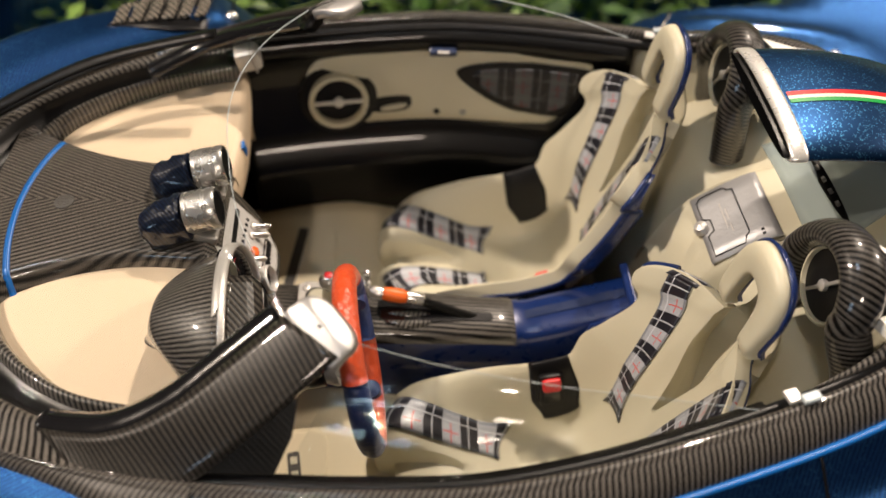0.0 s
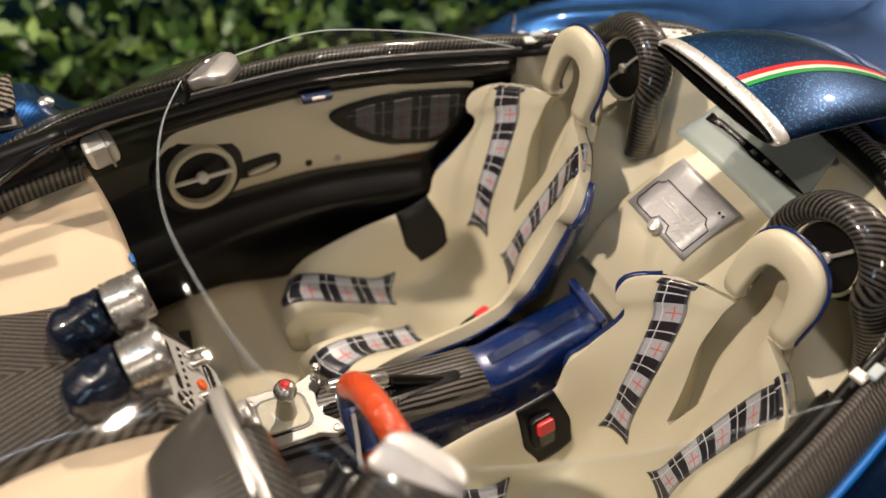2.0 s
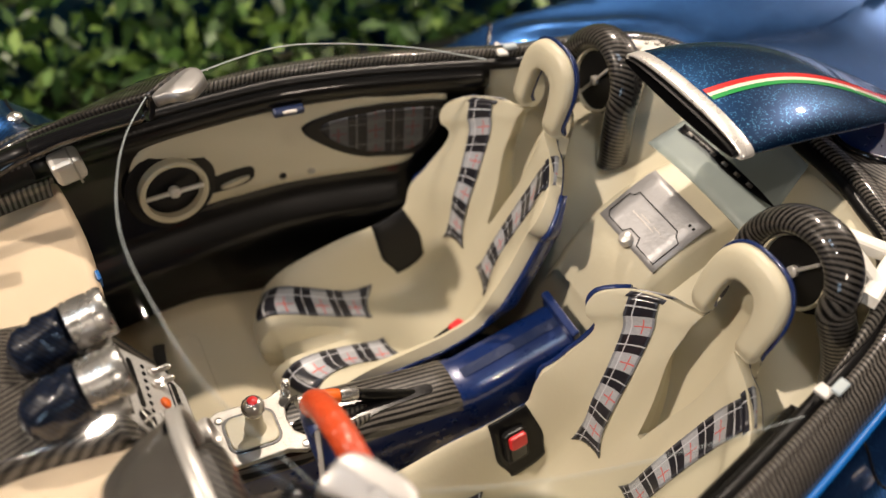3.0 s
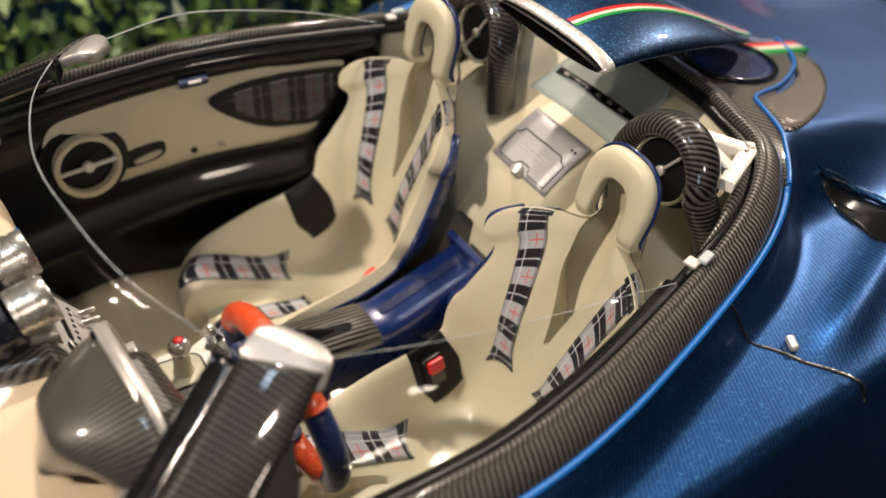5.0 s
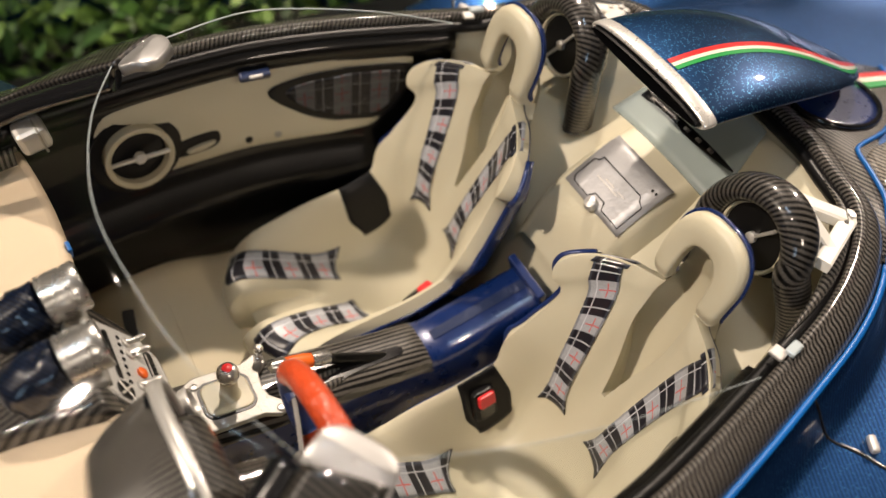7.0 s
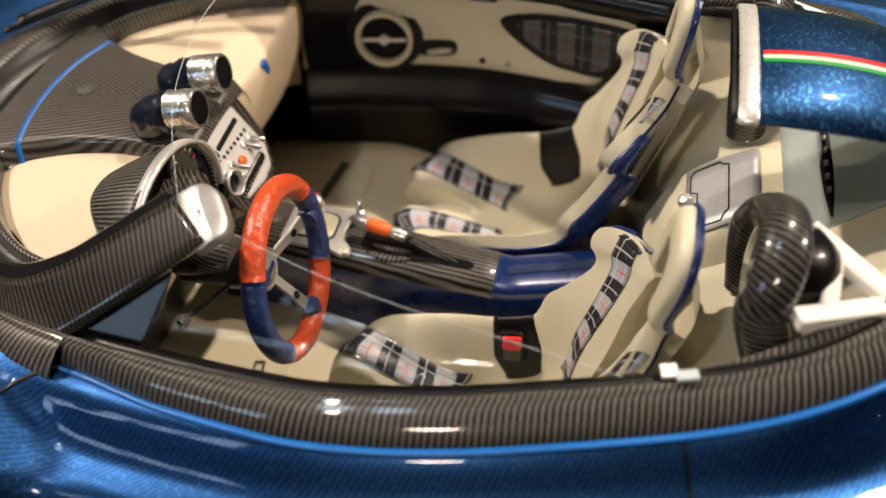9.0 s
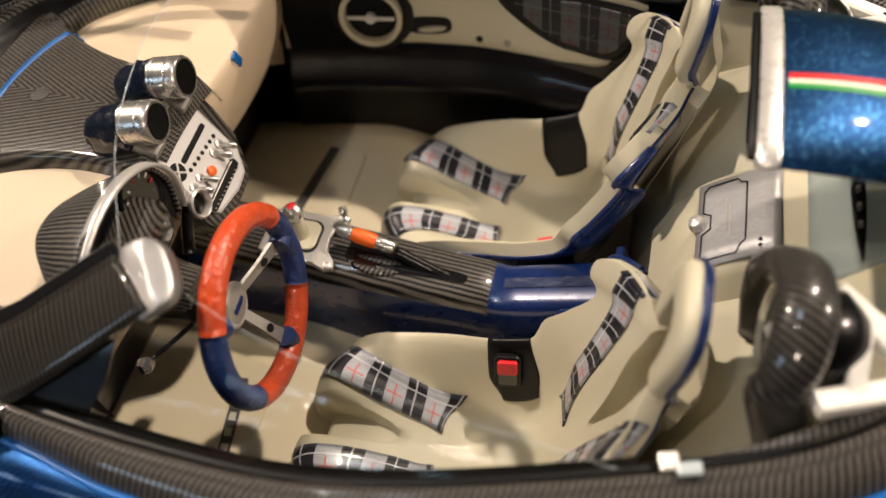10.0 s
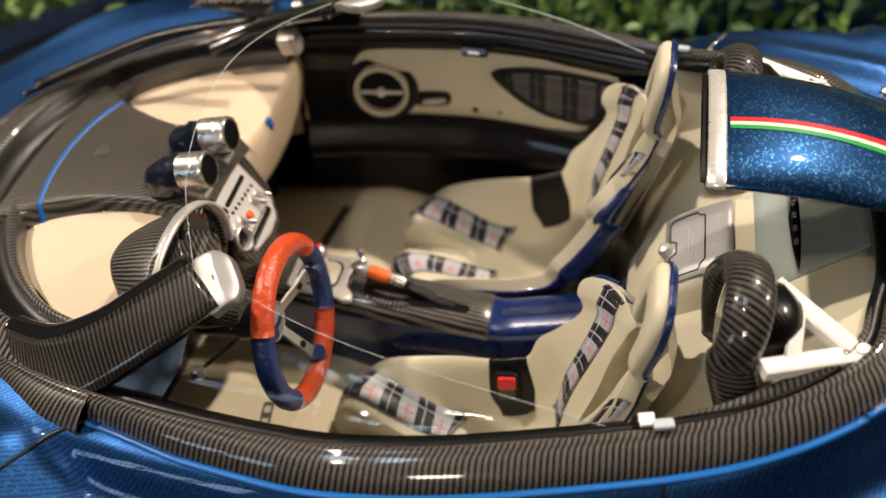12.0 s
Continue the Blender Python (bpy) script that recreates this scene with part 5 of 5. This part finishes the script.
def shelf(x, v):
    w = float(np.interp(x, [6.8, 8, 10, 11.4, 12.4, 12.9], [7.0, 6.7, 6.1, 5.4, 4.5, 3.4]))
    y = v * w
    z = float(np.interp(x, [6.8, 7.3, 7.8, 8.6, 10, 11, 12.9], [1.8, 4.5, 6.2, 7.2, 8.0, 8.7, 9.85]))
    return x, y, z + 0.5 * math.exp(-((abs(y) - 4) / 1.6) ** 2) * ease(8, 9.5, x)


note(mesh_object("shelf", *grid(shelf, [6.8, 7.05, 7.3, 7.55, 7.8, 8.2, 8.6, 9.3, 10, 10.5, 11, 11.7, 12.3, 12.9], np.linspace(-1, 1, 60)), CREAM, rearwall), "cream moulded shelf")


def housing(u, t):
    x = 7.4 + 5.0 * u
    z0 = float(np.interp(x, [7.4, 7.9, 8.45, 9.1, 9.8, 10.6, 12.4], [6.0, 7.3, 8.04, 8.54, 8.92, 9.12, 9.4]))
    w = 2.3 - 0.2 * u
    e = abs(t)
    return x, 0.05 + w * t, z0 - 2.2 * ease(0.55, 1.0, e) - 0.12 * e * e


note(mesh_object("centre_housing", *grid(housing, np.linspace(0, 1, 22), np.linspace(-1, 1, 30)), CREAM, rearwall), "cream raised housing")
back = inner_wall("rear_wall", rim_index(11.8, -1), rim_index(11.8, 1), [(0.0, -0.3), (0.15, -0.6), (0.2, -1.4), (0.3, -2.1)], CREAM, rearwall, "cream rear wall")
inner_wall("quarter_panel", rim_index(7.6, -1), rim_index(11.8, -1), [(0.0, -0.3), (0.1, -0.7), (0.2, -1.5), (0.4, -2.1), (0.5, -4.5)], CREAM, rearwall, "cream quarter panel")
inner_wall("quarter_panel", rim_index(11.8, 1), rim_index(7.6, 1), [(0.0, -0.3), (0.1, -0.7), (0.2, -1.5), (0.4, -2.1), (0.5, -4.5)], CREAM, rearwall, "cream quarter panel")

plaque = thing("alloy_plaque", "brushed alloy plaque with a fine black outline drawing", "plaque")
PM = Matrix.Translation((8.94 * K, -0.03 * K, 8.40 * K)) @ pose(0, 0, 0, 0, -36, 0)
pv, pf = grid(lambda x, y: tuple((PM @ Vector((x * K, y * K, (0.035 - 0.07 * (x / 1.0) ** 4) * K))) / K), np.linspace(-0.78, 1.15, 12), np.linspace(-1.22, 1.22, 6))
mesh_object("sheet", pv, pf, PLAQUE, plaque).modifiers.new("thick", "SOLIDIFY").thickness = 0.02 * K
LINE = [(-0.62, -1.05), (-0.62, -0.32), (-0.42, -0.2), (-0.42, 0.2), (-0.62, 0.32), (-0.62, 0.95), (-0.5, 1.08), (0.2, 1.08), (0.28, 0.95), (0.42, 0.9), (0.42, -0.75), (0.3, -0.85), (0.22, -1.05)]
pts = [(PM @ Vector((x * K, y * K, 0.05 * K))) / K for x, y in LINE]
tube("drawn_line", pts, 0.018, BLACK, plaque, 6, closed=True, up=(-0.5, 0, 0.86))
lathe("plaque_knob", [(0, 0.2), (0.1, 0.2), (0.22, 0.16), (0.28, 0.0)], (PM @ Vector((-0.72 * K, 0, 0.03 * K))) / K, (-0.5, 0, 0.86), SILVER, plaque, 18, "small alloy knob")
for k, (y, w) in enumerate(((0.35, 0.5), (0.15, 0.4), (-0.1, 0.45), (-0.35, 0.3))):
    block("print_bar", (0.04, w, 0.008), PM @ at(-0.05 + 0.1 * (k % 2), y, 0.045), SILVER, plaque, 0.002)
for y in (-1.0, -0.85):
    block("print_bar", (0.08, 0.07, 0.008), PM @ at(0.75, y, 0.045), BLACK, plaque, 0.002)

pane = thing("rear_window", "grey tinted rear window sheet under the scoop", "rear window")
v9, f9 = grid(lambda x, v: (x, (v * 2.1 + 0.1) if v > 0 else 0.1 + v * (2.3 - 0.42 * (x - 10.4)), 9.12 + 0.42 * (x - 10.2) - 0.03 * 4 * v * v), np.linspace(10.4, 12.8, 10), np.linspace(-1, 1, 20))
sheet = mesh_object("sheet", v9, f9, FROST, pane)
sheet.modifiers.new("thick", "SOLIDIFY").thickness = 0.06 * K
sheet.visible_shadow = False
strip = thing("name_strip", "thin black strip with grey lettering bars", "strip")
for k, (a, b) in enumerate((((11.3, 2.0, 9.5), (11.27, -1.75, 9.66)),)):
    p0, p1 = Vector(a), Vector(b)
    line = [p0 + (p1 - p0) * t for t in np.linspace(0, 1, 10)]
    sweep("band", line, [(-0.14, -0.02), (-0.14, 0.02), (0.14, 0.02), (0.14, -0.02)], BLACK, strip, up=(-0.5, -0.4, 0.8), scale=[1, 1, 1, 1, 1, 1, 0.9, 0.75, 0.5, 0.15])
    for j in range(6):
        p = p0 + (p1 - p0) * (0.08 + 0.13 * j)
        sweep("bar", [p + (p1 - p0) * 0.0 + Vector((-0.01, -0.01, 0.03)), p + (p1 - p0) * 0.05 + Vector((-0.01, -0.01, 0.03))], [(-0.05, -0.01), (-0.05, 0.01), (0.05, 0.01), (0.05, -0.01)], SILVER_MATT, strip, up=(-0.5, -0.4, 0.8))

for s in (-1, 1):
    hoop = thing("roll_hoop", "striped carbon roll hoop with a round vent behind the seat", "roll hoop", group="roll hoops")
    yc = s * 4.08
    arc = [(9.55 + 0.3 * math.sin(t), yc + s * (1.2 if math.cos(t) > 0 else 1.36) * math.cos(t), 10.12 + 1.28 * math.sin(t)) for t in np.linspace(0.1, math.pi, 20)]
    arc = [(10.2, yc + s * 1.9, 7.7), (9.98, yc + s * 1.6, 9.0)] + arc + [(9.6, yc - s * 1.40, 9.3), (9.75, yc - s * 1.36, 8.2)]
    sweep("arch", spline(arc, 64), circle(0.335, 18, 0.5), CARBON_HOOP, hoop, up=(1, 0, 0), label="striped carbon arch")
    lathe("pod", [(1.15, 0.3), (1.0, 0.7), (0.6, 0.98), (0.1, 1.08), (-0.1, 1.08), (-0.12, 1.0)], (9.9, yc, 10.27), (1, 0, -0.1), CARBON_BLACK, hoop, 32, "black carbon pod")
    o = Vector((9.6, yc - s * 0.07, 10.24))
    ax = Vector((-1, 0, 0.12)).normalized()
    ring_ = lathe("vent_ring", [(0.0, 0.92), (0.1, 0.93), (0.13, 0.89), (0.12, 0.85), (0.0, 0.83)], o, ax, CREAM, hoop, 40, "slim cream vent ring", cap=False)
    lathe("vent_back", [(0.02, 0.84), (0.03, 0.0)], o, ax, BLACK, ring_, 30, "black vent back")
    block("vent_bar", (0.1, 1.62, 0.09), Matrix.Translation((o + ax * 0.08) * K) @ pose(0, 0, 0, -55, 0, 0), SILVER, ring_, 0.03)
    lathe("vent_boss", [(0.04, 0.14), (0.14, 0.14), (0.18, 0.08), (0.18, 0)], o, ax, SILVER, ring_, 16)
    arm = thing("hinge_bracket", "white enamelled A shaped hinge bracket", "bracket", group="hinge brackets")
    e, a, b = Vector((12.12, s * 4.65, 10.28)), Vector((10.4, s * 3.5, 10.9)), Vector((10.15, s * 5.5, 10.52))
    for name, p, q, r in (("strut", a, e, 0.22), ("strut", b, e, 0.2), ("tie", a + (e - a) * 0.3, b + (e - b) * 0.3, 0.16)):
        sweep(name, [p + (q - p) * t for t in (0, 0.5, 1)], [(-r, -0.12), (-r, 0.12), (-r * 0.7, 0.16), (r * 0.7, 0.16), (r, 0.12), (r, -0.12)], WHITE, arm, smooth=False)
    lathe("pivot", [(-0.16, 0.28), (0.14, 0.28), (0.18, 0.23), (0.18, 0.0)], e, (0, 0, 1), WHITE, arm, 18)
    lathe("bolt", [(0.18, 0.09), (0.25, 0.09), (0.25, 0.0)], e, (0, 0, 1), SILVER, arm, 10)
    guide = thing("latch_plate", "white latch plate at the rim joint", "latch", group="latch plates")
    block("plate", (0.42, 0.24, 0.14), at(8.35, s * 6.75, 10.0, 0, -4, s * -14), GLASS_EDGE, guide, 0.05)
    block("tab", (0.34, 0.34, 0.09), at(8.02, s * 6.65, 9.93, 0, 0, s * -14), SILVER, guide, 0.04)

# ---------------------------------------------------------------- scoop
scoop = thing("roof_scoop", "blue metallic engine air scoop with chrome lip and tricolour", "air scoop")


def scoop_point(u, t, grow=0.0):
    x0, u = 8.95 + 8.5 * u, max(u, 0.0)
    x = x0
    w = 2.06 * max(0.0, 1 - u**2.6) ** 0.75 + 0.1
    up = math.sin(t)
    h = (0.30 + 0.34 * math.sin(min(1, u * 1.25) * math.pi)) * (1 - 0.6 * u) if up > 0 else 0.26 * (1 - u)
    z = 12.27 - 2.2 * u**1.9
    c = math.copysign(abs(math.cos(t)) ** 0.85, math.cos(t))
    return x, 0.1 - 0.1 * u + (w + grow) * c, z + (h + grow) * up


TT = np.linspace(0, 2 * math.pi, 48, endpoint=False)
v4, f4 = grid(lambda u, t: scoop_point(u, t), np.linspace(0.02, 1, 34), TT, close_v=True)
note(mesh_object("cowl", v4, f4, PAINT, scoop), "metallic blue cowl")
LIPS = [(-0.005, -0.10), (-0.015, -0.05), (-0.016, 0.0), (-0.01, 0.035), (0.005, 0.045), (0.024, 0.04), (0.031, 0.02), (0.032, 0.0)]
v5, f5 = grid(lambda k, t: scoop_point(LIPS[k][0], t, LIPS[k][1]), range(len(LIPS)), TT, close_v=True)
note(mesh_object("lip", v5, f5, CAP, scoop), "broad polished lip")
v6, f6 = grid(lambda u, t: scoop_point(u, t, -0.12), (-0.03, 0.05, 0.15), TT, close_v=True)
note(mesh_object("throat", v6, f6, BLACK, scoop), "black throat")
v6, f6 = grid(lambda k, t: tuple(Vector(scoop_point(0.12, t, -0.12)) * k + Vector((10.0, 0.25, 12.1)) * (1 - k)), (0.05, 1), TT, close_v=True)
mesh_object("throat_end", v6, f6, BLACK, scoop)
for name, t0, t1, mat in (("red_stripe", 1.60, 1.655, STRIPE_RED), ("white_stripe", 1.655, 1.70, STRIPE_WHITE), ("green_stripe", 1.70, 1.755, STRIPE_GREEN)):
    def on_top(u, t):
        k = 1 + 5 * u**3
        tt = 1.53 + (t - 1.53) * min(k, 4)
        x, y, z = scoop_point(u, tt, 0.015)
        return x, y, z
    vs_, fs_ = grid(on_top, np.linspace(0.04, 0.97, 40), np.linspace(t0, t1, 4))
    note(mesh_object(name, vs_, fs_, mat, scoop), name.replace("_", " "))
bowl = thing("intake_bowl", "dark blue glossy intake behind the scoop", "intake")


# ---------------------------------------------------------------- panels laid on the bodywork
def depth_of(x, y):
    d = np.linalg.norm(RIM - (x, y), axis=1)
    return float(d.min())


def on_skin(name, outline, mat, parent, lift, label=""):
    n = len(outline)
    cx, cy = sum(p[0] for p in outline) / n, sum(p[1] for p in outline) / n
    verts = []
    rings = [1.0, 0.985, 0.8, 0.6, 0.4, 0.2, 0.02]
    for k in rings:
        for x, y in outline:
            px, py = cx + (x - cx) * k, cy + (y - cy) * k
            verts.append((px, py, deck_z(px, py) + (lift if k < 1 else lift - 0.08)))
    faces = [(i * n + j, i * n + (j + 1) % n, (i + 1) * n + (j + 1) % n, (i + 1) * n + j) for i in range(len(rings) - 1) for j in range(n)]
    faces.append(tuple((len(rings) - 1) * n + j for j in range(n)))
    return note(mesh_object(name, verts, faces, mat, parent, [(x * K, y * K) for x, y, z in verts]), label)


def deck_z(x, y):
    return skin_z(x, y, depth_of(x, y)) + 0.05


on_skin("basin", [(16.0 + 1.75 * math.cos(t) + 0.25 * math.sin(t), -0.75 + 1.3 * math.sin(t)) for t in np.linspace(0, 2 * math.pi, 44, endpoint=False)], BLUE_SHELL, bowl, 0.07, "dark blue glossy basin")
tube("basin_edge", [(x, y, deck_z(x, y) + 0.1) for x, y in [(16.0 + 1.75 * math.cos(t) + 0.25 * math.sin(t), -0.75 + 1.3 * math.sin(t)) for t in np.linspace(0, 2 * math.pi, 60, endpoint=False)]], 0.09, BLACK_GLOSS, bowl, 8, closed=True)
deck = thing("rear_deck_panel", "striped carbon rear deck panel with blue outline", "panel")
CORNER = [ring_point(rim_index(11.55, -1), 0.9)[:2], ring_point(rim_index(12.1, -1), 0.92)[:2], (13.65, -4.59), (14.12, -3.68), (14.45, -2.95), (14.62, -2.76), (15.1, -2.62), (16.2, -2.4), (17.15, -2.05), (18.2, -1.55), (19.05, -0.93), (19.6, -0.2), (19.88, 0.42)]
blue = spline(CORNER, 50)
outer = [tuple(p) for p in blue]
on_skin("carbon_field", outer + [(18.6, 0.9), (16.0, 0.9), (13.9, 0.6), (13.75, -1.5), (13.4, -3.2), (12.9, -4.6)], CARBON, deck, 0.04, "striped carbon field")
tube("blue_outline", [(x, y, deck_z(x, y) + 0.07) for x, y in blue], 0.065, BLUE_LINE, deck, 8, label="bright blue pinstripe")
on_skin("mesh_panel", leaf([(19.75, -0.35), (20.0, -0.9), (19.5, -1.75), (18.53, -2.65), (16.96, -3.59), (15.39, -4.21), (14.3, -4.45), (14.05, -4.2), (14.4, -3.6), (14.75, -3.0), (16.3, -2.65), (17.4, -2.2), (18.5, -1.62), (19.2, -1.05)], 70), CARBON_MESH, deck, 0.05, "grey mesh panel")
for name, y, mat in (("red_stripe", 0.1, STRIPE_RED), ("white_stripe", -0.12, STRIPE_WHITE), ("green_stripe", -0.34, STRIPE_GREEN)):
    on_skin(name, [(17.6, y - 0.11), (20.5, y - 0.25), (20.5, y - 0.03), (17.6, y + 0.11)], mat, deck, 0.1, name.replace("_", " "))
for s in (-1, 1):
    seam = thing("shut_line", "dark door shut line with a small alloy hinge pin", "shut line", group="door shut lines")
    line = spline([(8.40, 7.6), (8.55, 8.05), (8.75, 8.5), (9.05, 8.95), (9.3, 9.5), (9.7, 10.1), (9.9, 10.5), (10.0, 10.75)], 34)
    tube("gap", [(x, s * y, skin_z(x, s * y, depth_of(x, s * y)) - 0.015) for x, y in line], 0.045, BLACK, seam, 6)
    tube("bright_edge", [(x + 0.05, s * y, skin_z(x, s * y, depth_of(x, s * y)) + 0.005) for x, y in line[10:30]], 0.018, CHROME, seam, 5)
    line = spline([(-4.15, 8.35), (-4.45, 8.6), (-4.95, 9.0), (-5.25, 9.6), (-5.45, 10.2), (-5.5, 10.8)], 26)
    tube("front_gap", [(x, s * y, skin_z(x, s * y, depth_of(x, s * y)) + 0.005) for x, y in line], 0.045, BLACK, seam, 6)
    block("hinge_pin", (0.42, 0.2, 0.2), at(9.42, s * 8.95, skin_z(9.42, s * 8.95, 2.5) + 0.1, 0, 0, s * -60), SILVER, seam, 0.07, "small alloy hinge pin")
ink = thing("side_intake", "black slot intake in the blue rear haunch", "intake")
on_skin("mouth", leaf([(14.66, -5.6), (15.05, -5.8), (15.45, -6.15), (15.7, -7.0), (15.5, -8.0), (14.6, -8.6), (14.2, -8.0), (14.48, -7.1), (14.62, -6.15)], 50), BLACK_GLOSS, ink, 0.04, "black slot")
tube("upper_lip", spline([(x, y, deck_z(x, y) + dz) for x, y, dz in ((14.6, -5.4, 0.0), (15.15, -5.7, 0.08), (15.6, -6.15, 0.1), (15.85, -7.0, 0.1), (15.7, -8.1, 0.0))], 24), 0.13, PAINT, ink, 8)
grl = thing("fender_grille", "grey slatted carbon grille on the far front wing", "grille")
for k in range(6):
    x = -8.85 + k * 0.52
    for j in range(3):
        y = 8.85 + 0.62 * j + 0.05 * k
        z = skin_z(x, y, depth_of(x, y))
        block("slat", (0.42, 0.56, 0.12), at(x, y, z + 0.06, 0, -16, -6), CARBON_MESH, grl, 0.03)
on_skin("grille_frame", [(-9.2, 8.5), (-6.0, 8.2), (-6.2, 10.3), (-9.0, 10.9)], BLACK, grl, 0.02, "black grille bed")
for x, y in ((-5.35, 9.3), (8.0, 8.6), (14.6, 7.2)):
    stud = thing("body_stud", "small polished stud on the far bodywork", "stud", group="body studs")
    lathe("head", [(0, 0.2), (0.12, 0.2), (0.18, 0.14), (0.2, 0)], (x, y, deck_z(x, y) - 0.05), (0, 0, 1), CHROME, stud, 16)
lamp_red = thing("tail_lamp", "red tail lamp on the far rear wing", "tail lamp")
lathe("lens", [(0, 1.2), (0.25, 1.1), (0.42, 0.6), (0.48, 0.0)], (28.4, 6.4, deck_z(28.4, 6.4) + 0.15), (0.2, -0.2, 1), TAIL_RED, lamp_red, 24)
tube("bezel", [(28.4 + 1.22 * math.cos(t), 6.4 + 1.22 * math.sin(t), deck_z(28.4, 6.4) + 0.15) for t in np.linspace(0, 2 * math.pi, 36, endpoint=False)], 0.12, BLACK_GLOSS, lamp_red, 8, closed=True)

# floor mats with unreadable woven bands
for s, x0 in ((-1, -3.6), (1, -4.2)):
    mat_ = thing("floor_mat", "cream floor mat with a dark woven band", "mat", group="floor mats")
    plate("mat", rounded(4.4, 3.6, 0.4), at(-4.6, s * 4.3, 2.51), 0.06, CREAM_FLOOR, mat_, 0.04)
    plate("band", rounded(0.36, 2.9, 0.08), at(x0 + 0.4, s * 4.6, 2.57, 0, 0, -8 * s), 0.02, GRIT, mat_, 0.01, "dark woven band")
    for k in range(6) if s < 0 else ():
        block("bar", (0.2, 0.24, 0.02), at(x0 + 0.4 + 0.14 * s * (k - 2.5) * 0.45, s * 4.6 + (k - 2.5) * 0.46, 2.6, 0, 0, -8 * s), CREAM, mat_, 0.005)

# ---------------------------------------------------------------- display surroundings
plinth = mesh_object("plinth", *grid(lambda x, y: (x, y, 0), np.linspace(-60, 60, 4), np.linspace(-40, 22, 4)), BLACK)
tagged(plinth, "dark display plinth top", "plinth", kind="structure")
plinth.modifiers.new("thick", "SOLIDIFY").thickness = 2 * K


# ---------------------------------------------------------------- hedge behind the car
LEAF = material("boxwood_leaf", (0.05, 0.11, 0.02), 0.45)
_n = Net(LEAF)
_r = _n.add("ShaderNodeNewGeometry").outputs["Random Per Island"]
_n.to("Base Color", _n.ramp(_r, [(0.0, (0.02, 0.055, 0.010)), (0.6, (0.05, 0.12, 0.02)), (1.0, (0.16, 0.26, 0.05))]))


def hedge_leaves(count, seed):
    rng = np.random.default_rng(seed)
    verts, faces = [], []
    for _ in range(count):
        x = rng.uniform(-70, 75)
        up = rng.uniform(0, 1)
        y = 24 + 46 * up + rng.normal(0, 1.2)
        z = -2 + 24 * up**1.3 + rng.normal(0, 1.3)
        d = Vector(rng.normal(0, 1, 3) + (0, -0.4, 0.7)).normalized()
        a = d.orthogonal().normalized()
        a = Matrix.Rotation(rng.uniform(0, 6.28), 3, d) @ a
        b = d.cross(a)
        s = rng.uniform(0.5, 1.0)
        c = Vector((x, y, z))
        i = len(verts)
        verts += [tuple(c - a * s), tuple(c + b * 0.42 * s + d * 0.1), tuple(c + a * s), tuple(c - b * 0.42 * s + d * 0.1)]
        faces.append((i, i + 1, i + 2, i + 3))
    return verts, faces


hv, hf = hedge_leaves(26000, 4)
hedge = mesh_object("hedge", hv, hf, LEAF)
tagged(hedge, "dark green boxwood hedge behind the car", "hedge", kind="stuff")
# sloping near-black sheet that closes the gaps between the leaves
backing = mesh_object("hedge_backing", *grid(lambda x, u: (x, 27 + 48 * u, -5 + 24 * u**1.3), np.linspace(-90, 95, 8), np.linspace(0, 1, 8)), plain("dark_hedge_backing", (0.012, 0.014, 0.008), 0.9))
tagged(backing, "plain dark sheet behind the hedge leaves", "hedge", kind="structure")

# ---------------------------------------------------------------- the hall round it
WALL = plain("dark_wall_paint", (0.03, 0.026, 0.022), 0.8)
hall_floor = mesh_object("floor_hall", *grid(lambda x, y: (x, y, -75), (-300, 0, 300), (-300, 0, 300)), WALL)
tagged(hall_floor, "dark grey hall floor", "floor", kind="structure")
hall_ceiling = mesh_object("ceiling", *grid(lambda x, y: (x, -y, 240), (-300, 0, 300), (-300, 0, 300)), WALL)
tagged(hall_ceiling, "dark hall ceiling", "ceiling", kind="structure")
for name, rot in (("wall_north", 0), ("wall_west", 90), ("wall_south", 180), ("wall_east", 270)):
    q = Matrix.Rotation(radians(rot), 3, "Z")
    w = mesh_object(name, [tuple(q @ Vector(p)) for p in ((-300, 300, -75), (300, 300, -75), (300, 300, 240), (-300, 300, 240))], [(0, 1, 2, 3)], WALL)
    w.modifiers.new("thick", "SOLIDIFY").thickness = 0.1
    tagged(w, "plain dark hall wall", "wall", kind="structure")

# a window high in the south wall, mirrored in the gloss of the bodywork
SKYLIGHT = material("bright_window_sky", (0.5, 0.6, 0.7), 0.5)
SKYLIGHT.node_tree.nodes["Principled BSDF"].inputs["Emission Color"].default_value = (0.55, 0.76, 1.0, 1)
SKYLIGHT.node_tree.nodes["Principled BSDF"].inputs["Emission Strength"].default_value = 4.0
window_ = bpy.data.objects.new("window_1", None)
scene.collection.objects.link(window_)
tagged(window_, "hall window with six bright panes in a dark frame", "window", kind="structure")
for i in range(3):
    for j in range(2):
        block("pane", (38, 1.0, 36), at(-265 + 46 * i, -296, 142 + 44 * j), SKYLIGHT, window_, 0.2)
for i in range(4):
    block("mullion", (6, 4, 92), at(-288 + 46 * i, -296, 164), WALL, window_, 0.5)
for j in range(3):
    block("transom", (144, 4, 6), at(-219, -295.9, 120 + 44 * j), WALL, window_, 0.5)
